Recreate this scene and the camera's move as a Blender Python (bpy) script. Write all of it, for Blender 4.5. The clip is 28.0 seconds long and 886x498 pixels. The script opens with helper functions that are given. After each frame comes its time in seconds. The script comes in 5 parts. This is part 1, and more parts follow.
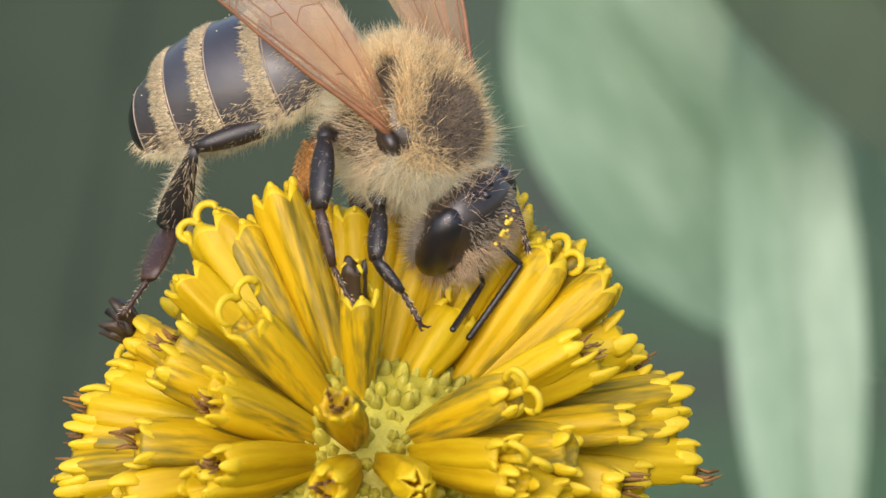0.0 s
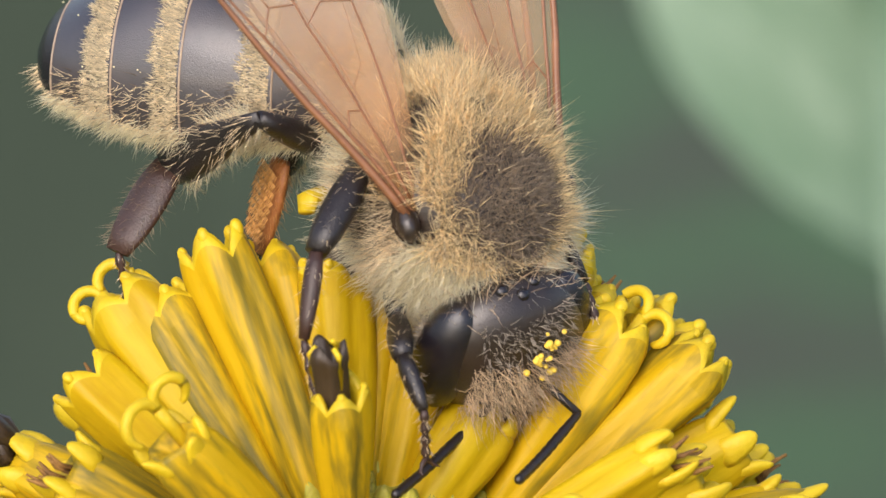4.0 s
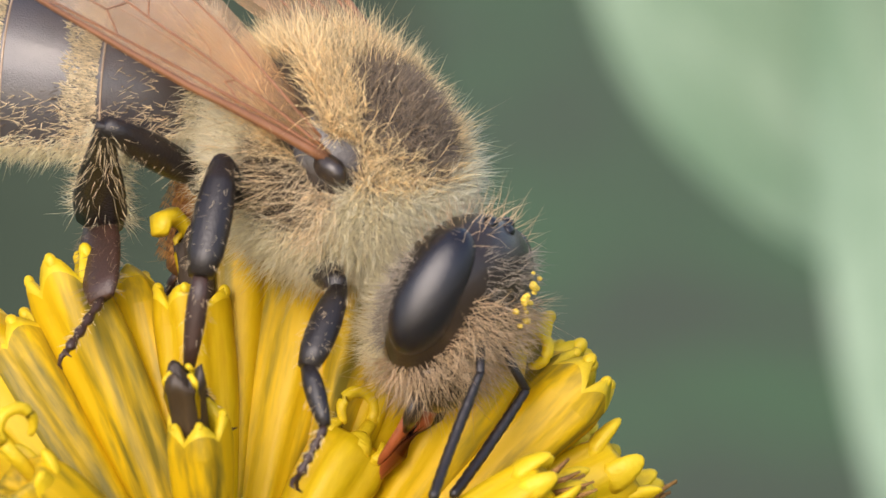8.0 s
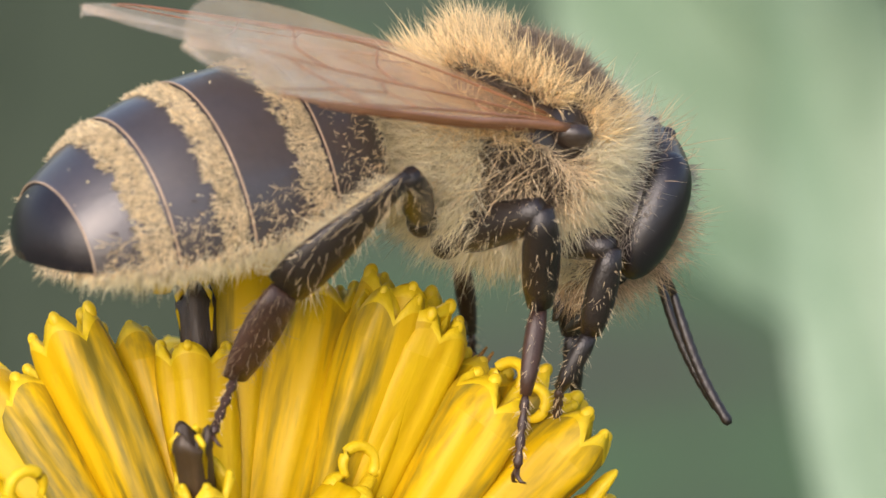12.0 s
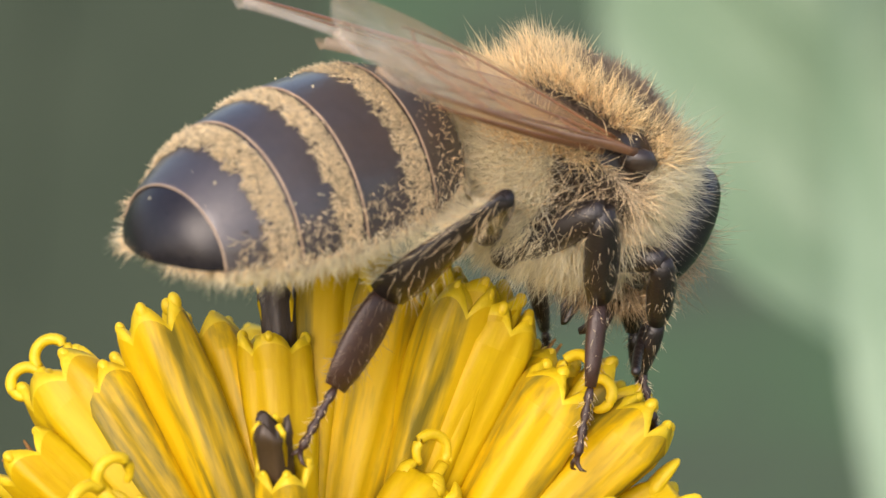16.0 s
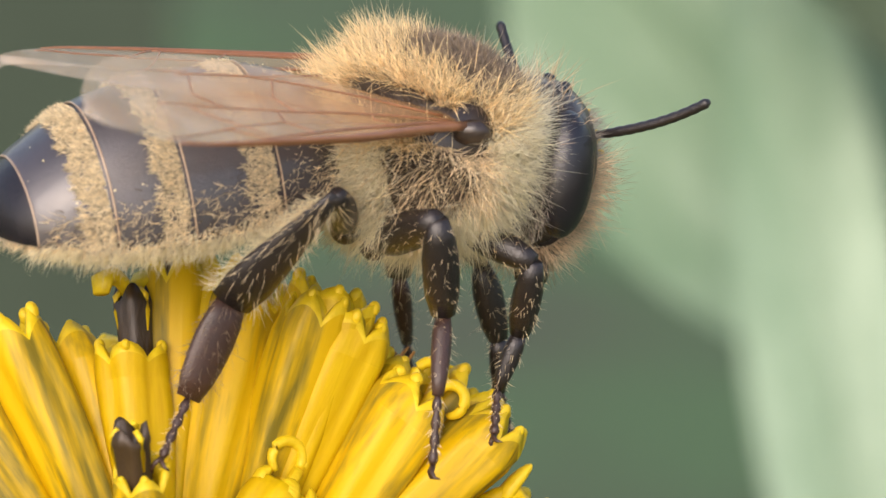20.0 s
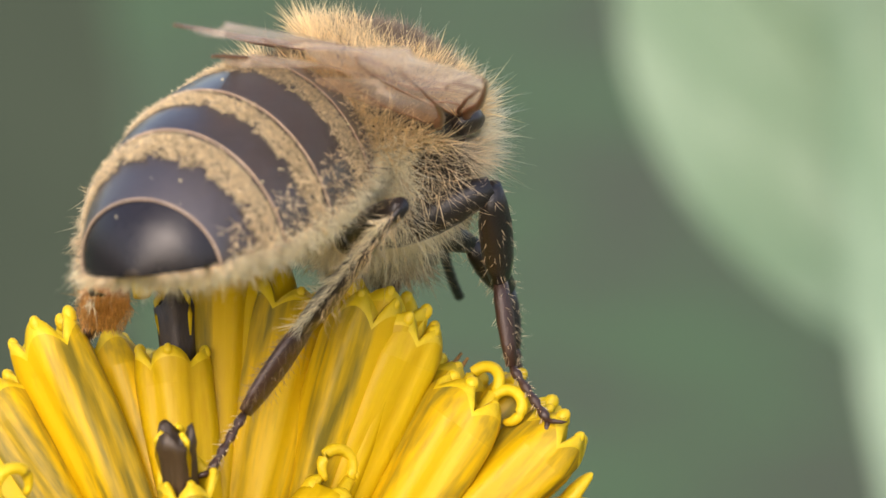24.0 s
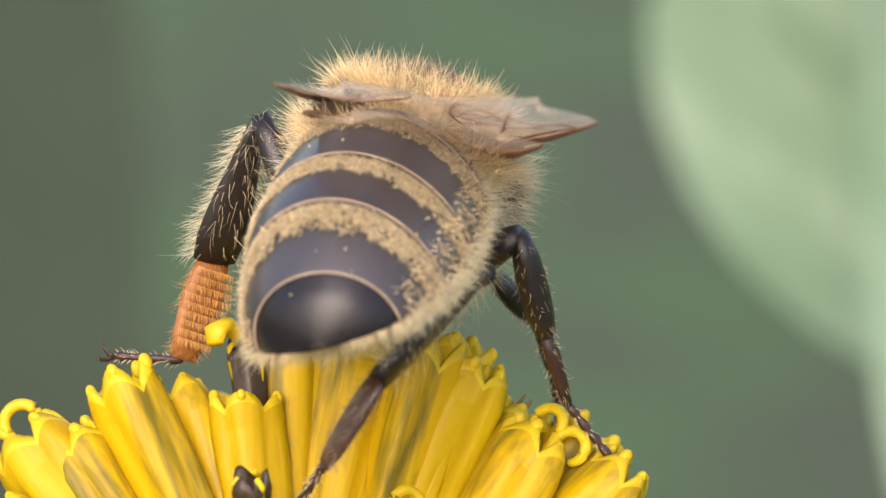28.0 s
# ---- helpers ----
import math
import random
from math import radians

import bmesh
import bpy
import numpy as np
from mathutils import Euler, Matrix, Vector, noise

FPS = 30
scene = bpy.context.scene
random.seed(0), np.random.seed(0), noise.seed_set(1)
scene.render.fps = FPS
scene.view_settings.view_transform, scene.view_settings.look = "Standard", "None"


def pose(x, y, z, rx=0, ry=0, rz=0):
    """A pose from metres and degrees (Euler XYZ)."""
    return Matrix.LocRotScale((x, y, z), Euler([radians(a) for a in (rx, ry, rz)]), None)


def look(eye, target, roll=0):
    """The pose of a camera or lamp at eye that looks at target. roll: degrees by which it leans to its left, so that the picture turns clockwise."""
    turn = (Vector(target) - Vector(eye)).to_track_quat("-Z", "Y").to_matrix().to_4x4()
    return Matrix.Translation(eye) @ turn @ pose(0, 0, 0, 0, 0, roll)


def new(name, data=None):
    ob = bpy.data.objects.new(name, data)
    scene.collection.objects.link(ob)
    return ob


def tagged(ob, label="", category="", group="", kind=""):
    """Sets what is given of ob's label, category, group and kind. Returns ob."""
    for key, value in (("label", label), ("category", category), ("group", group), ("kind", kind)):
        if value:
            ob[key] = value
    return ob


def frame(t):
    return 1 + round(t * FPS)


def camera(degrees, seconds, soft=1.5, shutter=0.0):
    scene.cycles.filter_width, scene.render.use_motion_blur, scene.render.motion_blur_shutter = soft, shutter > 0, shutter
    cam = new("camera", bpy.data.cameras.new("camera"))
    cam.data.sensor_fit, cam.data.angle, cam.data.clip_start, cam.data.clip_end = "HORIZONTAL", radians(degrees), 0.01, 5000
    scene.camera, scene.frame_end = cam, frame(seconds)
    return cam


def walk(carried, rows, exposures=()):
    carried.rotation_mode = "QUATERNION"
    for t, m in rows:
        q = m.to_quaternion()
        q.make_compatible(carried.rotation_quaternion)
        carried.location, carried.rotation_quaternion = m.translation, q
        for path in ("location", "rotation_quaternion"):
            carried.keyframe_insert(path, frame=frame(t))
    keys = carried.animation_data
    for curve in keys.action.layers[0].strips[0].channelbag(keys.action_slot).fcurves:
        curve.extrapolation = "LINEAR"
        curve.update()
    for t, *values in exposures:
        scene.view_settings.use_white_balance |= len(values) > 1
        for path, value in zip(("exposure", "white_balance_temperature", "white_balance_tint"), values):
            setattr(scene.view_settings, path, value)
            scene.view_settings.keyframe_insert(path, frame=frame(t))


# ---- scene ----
MM = 0.001
LENS = 7.0

# seconds, turn, tilt and distance round the flower's centre, lean, and the aim (right, up) in mm
PATH = [
    (0.0, -0.16, 22.39, 201.44, -3.24, 1.57, 7.18),
    (0.5, -0.01, 22.54, 190.51, -2.91, 0.14, 8.63),
    (1.0, -0.00, 23.01, 180.25, -3.21, 1.97, 8.17),
    (1.5, 0.14, 23.32, 166.18, -3.42, 3.07, 7.39),
    (2.0, 0.51, 23.25, 154.09, -3.39, 2.84, 6.37),
    (2.5, 0.64, 24.04, 144.10, -2.85, 1.64, 7.79),
    (4.5, 1.67, 23.77, 135.87, -0.05, 1.99, 8.07),
    (5.0, 1.90, 23.16, 136.27, -0.19, 2.59, 8.15),
    (5.5, 1.83, 23.62, 135.87, 0.16, 3.13, 8.99),
    (6.0, 1.98, 23.37, 134.51, 0.06, 3.61, 6.56),
    (6.5, 2.36, 23.88, 131.85, 0.37, 3.29, 6.37),
    (7.0, 2.43, 23.89, 130.08, 0.60, 3.64, 6.85),
    (7.5, 2.63, 23.82, 129.75, 1.34, 3.73, 7.56),
    (8.0, 2.14, 23.19, 128.66, 0.98, 3.71, 8.76),
    (8.5, 1.00, 23.54, 126.92, 1.67, 4.09, 8.55),
    (9.0, 0.45, 24.29, 127.59, 1.79, 4.87, 9.06),
    (9.5, 0.91, 24.52, 130.16, 2.02, 3.62, 10.22),
    (10.0, 0.71, 24.43, 130.90, 2.04, 3.57, 9.68),
    (10.5, 0.78, 24.46, 131.23, 2.16, 4.37, 9.34),
    (11.0, 0.37, 24.56, 131.91, 2.10, 3.30, 10.18),
    (11.5, 0.67, 25.24, 129.79, 1.00, 4.00, 10.11),
    (12.0, 0.64, 24.83, 130.38, 0.76, 3.71, 9.76),
    (12.5, 0.92, 25.15, 130.73, 0.35, 5.27, 9.74),
    (14.5, 0.59, 25.25, 134.06, 0.18, 5.32, 10.44),
    (15.0, 0.60, 25.30, 135.09, 0.15, 3.60, 9.74),
    (15.5, 0.42, 25.33, 135.32, 0.24, 3.77, 10.02),
    (16.0, 0.29, 25.51, 135.79, 0.29, 2.35, 9.70),
    (16.5, 0.27, 25.76, 135.20, 0.18, 2.90, 9.50),
    (17.0, 0.45, 25.65, 134.52, 0.06, 4.75, 9.68),
    (17.5, 0.33, 25.66, 134.39, -0.08, 5.14, 8.57),
    (18.0, 0.28, 25.75, 135.42, 0.03, 4.93, 9.75),
    (18.5, 0.19, 25.47, 136.96, 0.01, 5.11, 9.30),
    (19.0, 0.29, 25.58, 139.07, -0.03, 5.01, 9.11),
    (19.5, 0.11, 25.35, 138.88, 0.02, 5.21, 10.11),
    (20.0, 0.01, 25.03, 137.34, 0.02, 5.11, 9.84),
    (20.5, 0.21, 25.41, 136.45, 0.12, 5.04, 10.07),
    (22.5, -1.30, 22.96, 132.38, 0.74, 3.99, 9.53),
    (23.0, -1.38, 22.99, 130.91, 0.61, 3.90, 9.32),
    (23.5, -1.21, 23.07, 131.17, 0.40, 3.66, 10.00),
    (24.0, -0.94, 23.14, 131.15, 0.40, 4.06, 9.90),
    (24.5, -1.08, 23.14, 132.08, 0.64, 2.70, 11.05),
    (25.0, -1.11, 23.07, 132.64, 0.67, 3.08, 10.73),
    (25.5, -1.28, 23.13, 133.31, 0.95, 2.13, 10.56),
    (26.0, -1.36, 23.24, 133.99, 1.08, 1.47, 11.06),
    (26.5, -1.33, 23.22, 134.75, 1.06, 1.84, 10.54),
    (27.0, -1.33, 23.22, 135.96, 0.88, 3.89, 11.74),
    (27.5, -1.40, 23.68, 135.72, 0.96, 3.23, 10.60),
    (28.0, -1.55, 23.85, 135.02, 0.86, 2.85, 10.79),
]


def eye_pose(turn, tilt, far, lean, u, v):
    a, e = radians(turn), radians(tilt)
    ahead = Vector((-math.sin(a) * math.cos(e), math.cos(a) * math.cos(e), -math.sin(e)))
    right = Vector((math.cos(a), math.sin(a), 0))
    up = right.cross(ahead)
    return look(-ahead * far * MM, (right * u + up * v) * MM, -lean)


cam = camera(LENS, 28.0, soft=1.5)
walk(cam, [(r[0], eye_pose(*r[1:])) for r in PATH], [(0.0, 0.87, 6330, 14), (8.0, 0.99, 6480, 16), (12.0, 1.04, 6700, 17), (20.0, 1.07, 6780, 17), (28.0, 1.19, 6850, 18)])

# ---- light ----
SUN_UP, SUN_TURN = 39, 200
world = bpy.data.worlds.new("sky")
scene.world = world
world.use_nodes = True
nt = world.node_tree
sky = nt.nodes.new("ShaderNodeTexSky")
sky.sky_type, sky.sun_disc = "NISHITA", False
sky.sun_elevation, sky.sun_rotation = radians(SUN_UP), radians(SUN_TURN)
sky.air_density, sky.dust_density = 1.2, 3.0
nt.links.new(sky.outputs[0], nt.nodes["Background"].inputs[0])
nt.nodes["Background"].inputs[1].default_value = 0.15
lamp = bpy.data.lights.new("sun", "SUN")
lamp.energy, lamp.angle, lamp.color = 0.98, radians(40), (1.0, 0.96, 0.9)
sun = new("sun", lamp)
sa, se = radians(SUN_TURN), radians(SUN_UP)
sun.matrix_world = look((math.sin(sa) * math.cos(se), math.cos(sa) * math.cos(se), math.sin(se)), (0, 0, 0))


# ---- materials ----
def surface(name, colour, rough=0.5, second=None, scale=3.0, stretch=(1, 1, 1), spread=0.25, bump=0.0, bump_scale=20.0,
            metal=0.0, coat=0.0, sss=0.0, sss_scale=0.4, island=0.0, piece=0.0, alpha=1.0, specular=0.5, sheen=0.0,
            transmission=0.0, mid=0.5, passing=0.0):
    """A procedural surface: two colours mixed by noise at two scales, with fine relief. Scales are per millimetre."""
    mat = bpy.data.materials.new(name)
    mat.use_nodes = True
    n, l = mat.node_tree.nodes, mat.node_tree.links
    b = n["Principled BSDF"]
    co = n.new("ShaderNodeTexCoord")
    mp = n.new("ShaderNodeMapping")
    mp.inputs["Scale"].default_value = [1000 * s for s in stretch]
    l.new(co.outputs["Object"], mp.inputs["Vector"])
    a, c = n.new("ShaderNodeTexNoise"), n.new("ShaderNodeTexNoise")
    a.inputs["Scale"].default_value, a.inputs["Detail"].default_value = scale, 4
    c.inputs["Scale"].default_value, c.inputs["Detail"].default_value = scale * 7, 3
    for t in (a, c):
        l.new(mp.outputs[0], t.inputs["Vector"])
    mx = n.new("ShaderNodeMath")
    mx.operation = "MULTIPLY_ADD"
    mx.inputs[1].default_value = 0.35
    l.new(c.outputs["Fac"], mx.inputs[0])
    sc = n.new("ShaderNodeMath")
    sc.operation = "MULTIPLY"
    sc.inputs[1].default_value = 0.65
    l.new(a.outputs["Fac"], sc.inputs[0])
    l.new(sc.outputs[0], mx.inputs[2])
    ramp = n.new("ShaderNodeValToRGB")
    ramp.color_ramp.elements[0].position, ramp.color_ramp.elements[1].position = mid - spread, mid + spread
    ramp.color_ramp.elements[0].color = (*colour, 1)
    ramp.color_ramp.elements[1].color = (*(second or [min(1, v * 1.35 + 0.01) for v in colour]), 1)
    l.new(mx.outputs[0], ramp.inputs[0])
    out = ramp.outputs[0]
    for amount, node, socket in ((island, "ShaderNodeNewGeometry", "Random Per Island"), (piece, "ShaderNodeObjectInfo", "Random")):
        if amount:
            g, hsv, mr = n.new(node), n.new("ShaderNodeHueSaturation"), n.new("ShaderNodeMapRange")
            mr.inputs["To Min"].default_value, mr.inputs["To Max"].default_value = 1 - amount, 1 + amount
            l.new(g.outputs[socket], mr.inputs["Value"])
            l.new(mr.outputs[0], hsv.inputs["Value"])
            l.new(out, hsv.inputs["Color"])
            out = hsv.outputs[0]
    l.new(out, b.inputs["Base Color"])
    b.inputs["Roughness"].default_value = rough
    b.inputs["Metallic"].default_value = metal
    b.inputs["Coat Weight"].default_value = coat
    b.inputs["Coat Roughness"].default_value = 0.15
    b.inputs["Alpha"].default_value = alpha
    b.inputs["Specular IOR Level"].default_value = specular
    b.inputs["Sheen Weight"].default_value = sheen
    b.inputs["Transmission Weight"].default_value = transmission
    if passing:
        tr, ms = n.new("ShaderNodeBsdfTranslucent"), n.new("ShaderNodeMixShader")
        ms.inputs[0].default_value = passing
        l.new(out, tr.inputs["Color"])
        l.new(b.outputs[0], ms.inputs[1])
        l.new(tr.outputs[0], ms.inputs[2])
        l.new(ms.outputs[0], n["Material Output"].inputs["Surface"])
    if sss:
        b.inputs["Subsurface Weight"].default_value = sss
        b.inputs["Subsurface Scale"].default_value = sss_scale * MM
        b.inputs["Subsurface Radius"].default_value = (1.0, 0.6, 0.15)
    if bump:
        d, bp = n.new("ShaderNodeTexNoise"), n.new("ShaderNodeBump")
        d.inputs["Scale"].default_value, d.inputs["Detail"].default_value = bump_scale, 3
        l.new(mp.outputs[0], d.inputs["Vector"])
        l.new(d.outputs["Fac"], bp.inputs["Height"])
        bp.inputs["Strength"].default_value, bp.inputs["Distance"].default_value = bump, 0.05 * MM
        l.new(bp.outputs[0], b.inputs["Normal"])
    return mat


CUTICLE = surface("dark_cuticle", (0.012, 0.008, 0.006), 0.32, (0.035, 0.022, 0.015), 1.2, bump=0.25, bump_scale=30, coat=0.25)
LEG = surface("leg_cuticle", (0.009, 0.007, 0.007), 0.34, (0.020, 0.014, 0.012), 0.9, bump=0.3, bump_scale=25)
LEG_BROWN = surface("brown_leg_cuticle", (0.018, 0.010, 0.008), 0.42, (0.062, 0.027, 0.016), 0.8, bump=0.3, bump_scale=25)
TERGITE = surface("tergite_cuticle", (0.018, 0.014, 0.016), 0.40, (0.045, 0.035, 0.036), 0.8, bump=0.3, bump_scale=40, coat=0.45, specular=0.8)
TIP_PLATE = surface("tip_cuticle", (0.007, 0.006, 0.008), 0.24, (0.017, 0.014, 0.016), 0.8, bump=0.2, bump_scale=30, specular=0.35)
RIM = surface("tergite_rim", (0.25, 0.17, 0.11), 0.35, (0.45, 0.34, 0.24), 2)
EYE = surface("compound_eye", (0.006, 0.005, 0.007), 0.20, (0.014, 0.011, 0.013), 1.0, bump=0.2, bump_scale=60, specular=0.6)
FUR = surface("tan_fur", (0.80, 0.63, 0.38), 0.55, (0.95, 0.82, 0.57), 0.5, island=0.34, sheen=0.1, passing=0.35)
GOLD_FUR = surface("golden_fur", (0.87, 0.65, 0.32), 0.55, (0.96, 0.82, 0.51), 0.5, island=0.3, sheen=0.1, passing=0.4)
PALE_FUR = surface("pale_fur", (0.89, 0.81, 0.58), 0.6, (0.97, 0.93, 0.76), 0.5, island=0.16, sheen=0.2, passing=0.6)
FELT_FUR = surface("felt_hair", (0.60, 0.49, 0.30), 0.65, (0.84, 0.73, 0.51), 0.6, island=0.4, passing=0.35)
DARK_FUR = surface("dark_fur", (0.05, 0.035, 0.022), 0.55, (0.13, 0.09, 0.055), 0.5, island=0.4)
BROWN_FUR = surface("brown_fur", (0.17, 0.12, 0.07), 0.6, (0.36, 0.27, 0.17), 0.5, island=0.35)
DISC_FUR = surface("disc_fur", (0.10, 0.075, 0.055), 0.6, (0.26, 0.20, 0.14), 0.5, island=0.4)
CHEEK_FUR = surface("grey_hair", (0.16, 0.13, 0.10), 0.6, (0.42, 0.36, 0.28), 0.5, island=0.35)
FACE_FUR = surface("face_fur", (0.50, 0.35, 0.20), 0.6, (0.78, 0.60, 0.38), 0.5, island=0.35, passing=0.3)
SHIN = surface("orange_brown_cuticle", (0.22, 0.075, 0.018), 0.5, (0.40, 0.15, 0.04), 1.5, bump=0.6, bump_scale=12)
COMB = surface("golden_bristle", (0.46, 0.20, 0.05), 0.5, (0.62, 0.33, 0.09), 0.6, island=0.3)
TONGUE = surface("tongue_cuticle", (0.20, 0.045, 0.015), 0.3, (0.36, 0.10, 0.03), 1.5)
VEIN = surface("wing_vein", (0.15, 0.062, 0.026), 0.4, (0.29, 0.125, 0.055), 1.0)
POLLEN = surface("pollen", (0.72, 0.46, 0.03), 0.7, (0.85, 0.62, 0.08), 3)
DUST = surface("pollen_dust", (0.75, 0.62, 0.30), 0.7, (0.88, 0.80, 0.55), 2)
PETAL = surface("yellow_floret", (0.55, 0.34, 0.002), 0.45, (0.71, 0.50, 0.005), 1.3, stretch=(1, 1, 0.14), spread=0.16, bump=0.5,
                bump_scale=5, piece=0.06, specular=0.3, passing=0.32)
PETAL_GREEN = surface("streaked_floret", (0.21, 0.165, 0.018), 0.45, (0.69, 0.44, 0.004), 1.1, stretch=(1, 1, 0.13), spread=0.09, mid=0.47, bump=0.5,
                      bump_scale=5, piece=0.06, specular=0.3, passing=0.3)
LOBE = surface("floret_lobe", (0.69, 0.47, 0.005), 0.5, (0.81, 0.61, 0.016), 1.6, bump=0.5, bump_scale=9, piece=0.06, passing=0.3)
ANTHER = surface("dark_anther", (0.012, 0.008, 0.005), 0.5, (0.06, 0.035, 0.015), 1.8, stretch=(1, 1, 0.3), bump=0.5, bump_scale=12)
BUD = surface("green_bud", (0.25, 0.23, 0.018), 0.6, (0.50, 0.42, 0.04), 2.2, bump=0.6, bump_scale=8, sss=0.2, piece=0.15)
GREEN = surface("green_stem", (0.09, 0.17, 0.03), 0.5, (0.17, 0.28, 0.05), 0.6, bump=0.3, bump_scale=6)
WITHER = surface("withered_stigma", (0.10, 0.04, 0.01), 0.7, (0.34, 0.17, 0.03), 3, bump=0.6)
LEAF = surface("pale_leaf", (0.105, 0.185, 0.105), 0.5, (0.235, 0.325, 0.225), 0.30, stretch=(1, 0.22, 1), spread=0.14, bump=0.2, bump_scale=0.8)
LEAF_DARK = surface("leaf_blade", (0.10, 0.22, 0.08), 0.45, (0.17, 0.32, 0.12), 0.06, spread=0.2, bump=0.2, bump_scale=0.8)
# dark colour of the added leaf that covers the broad leaf's top right
CORNER_DARK = surface("corner_dark_leaf", (0.030, 0.048, 0.022), 0.6, (0.045, 0.070, 0.030), 0.05, spread=0.2)
# near-black green of the added leaf that darkens the left backdrop
BACKDROP_DIM = surface("backdrop_dimming_leaf", (0.027, 0.039, 0.027), 0.8, (0.041, 0.055, 0.038), 0.02, spread=0.2, specular=0.1)
SOIL = surface("weedy_ground", (0.044, 0.040, 0.025), 0.9, (0.045, 0.088, 0.031), 0.020, spread=0.12, mid=0.45, bump=0.3, bump_scale=0.05)


def wing_material():
    mat = bpy.data.materials.new("wing_membrane")
    mat.use_nodes = True
    n, l = mat.node_tree.nodes, mat.node_tree.links
    b = n["Principled BSDF"]
    co, nz, ramp = n.new("ShaderNodeTexCoord"), n.new("ShaderNodeTexNoise"), n.new("ShaderNodeValToRGB")
    nz.inputs["Scale"].default_value, nz.inputs["Detail"].default_value = 900, 4
    l.new(co.outputs["Object"], nz.inputs["Vector"])
    ramp.color_ramp.elements[0].position, ramp.color_ramp.elements[1].position = 0.35, 0.65
    ramp.color_ramp.elements[0].color, ramp.color_ramp.elements[1].color = (0.80, 0.62, 0.44, 1), (0.93, 0.82, 0.69, 1)
    l.new(nz.outputs["Fac"], ramp.inputs[0])
    sep, near, mix = n.new("ShaderNodeSeparateXYZ"), n.new("ShaderNodeMapRange"), n.new("ShaderNodeMix")
    l.new(co.outputs["Object"], sep.inputs[0])
    near.inputs["From Min"].default_value, near.inputs["From Max"].default_value = -7.0 * MM, 0.0
    l.new(sep.outputs["X"], near.inputs["Value"])
    mix.data_type = "RGBA"
    l.new(near.outputs[0], mix.inputs["Factor"])
    l.new(ramp.outputs[0], mix.inputs["A"])
    mix.inputs["B"].default_value = (0.85, 0.50, 0.20, 1)
    l.new(mix.outputs["Result"], b.inputs["Base Color"])
    b.inputs["Roughness"].default_value = 0.22
    b.inputs["Thin Film Thickness"].default_value = 350
    b.inputs["Coat Weight"].default_value = 0.4
    bp = n.new("ShaderNodeBump")
    n2 = n.new("ShaderNodeTexNoise")
    n2.inputs["Scale"].default_value = 2500
    l.new(co.outputs["Object"], n2.inputs["Vector"])
    l.new(n2.outputs["Fac"], bp.inputs["Height"])
    bp.inputs["Strength"].default_value, bp.inputs["Distance"].default_value = 0.3, 0.04 * MM
    l.new(bp.outputs[0], b.inputs["Normal"])
    glow, film, clear, out = n.new("ShaderNodeBsdfTranslucent"), n.new("ShaderNodeMixShader"), n.new("ShaderNodeBsdfTransparent"), n["Material Output"]
    both = n.new("ShaderNodeMixShader")
    both.inputs[0].default_value, film.inputs[0].default_value = 0.60, 0.31
    l.new(mix.outputs["Result"], glow.inputs["Color"])
    l.new(b.outputs[0], both.inputs[1])
    l.new(glow.outputs[0], both.inputs[2])
    l.new(clear.outputs[0], film.inputs[1])
    l.new(both.outputs[0], film.inputs[2])
    l.new(film.outputs[0], out.inputs["Surface"])
    return mat


MEMBRANE = wing_material()


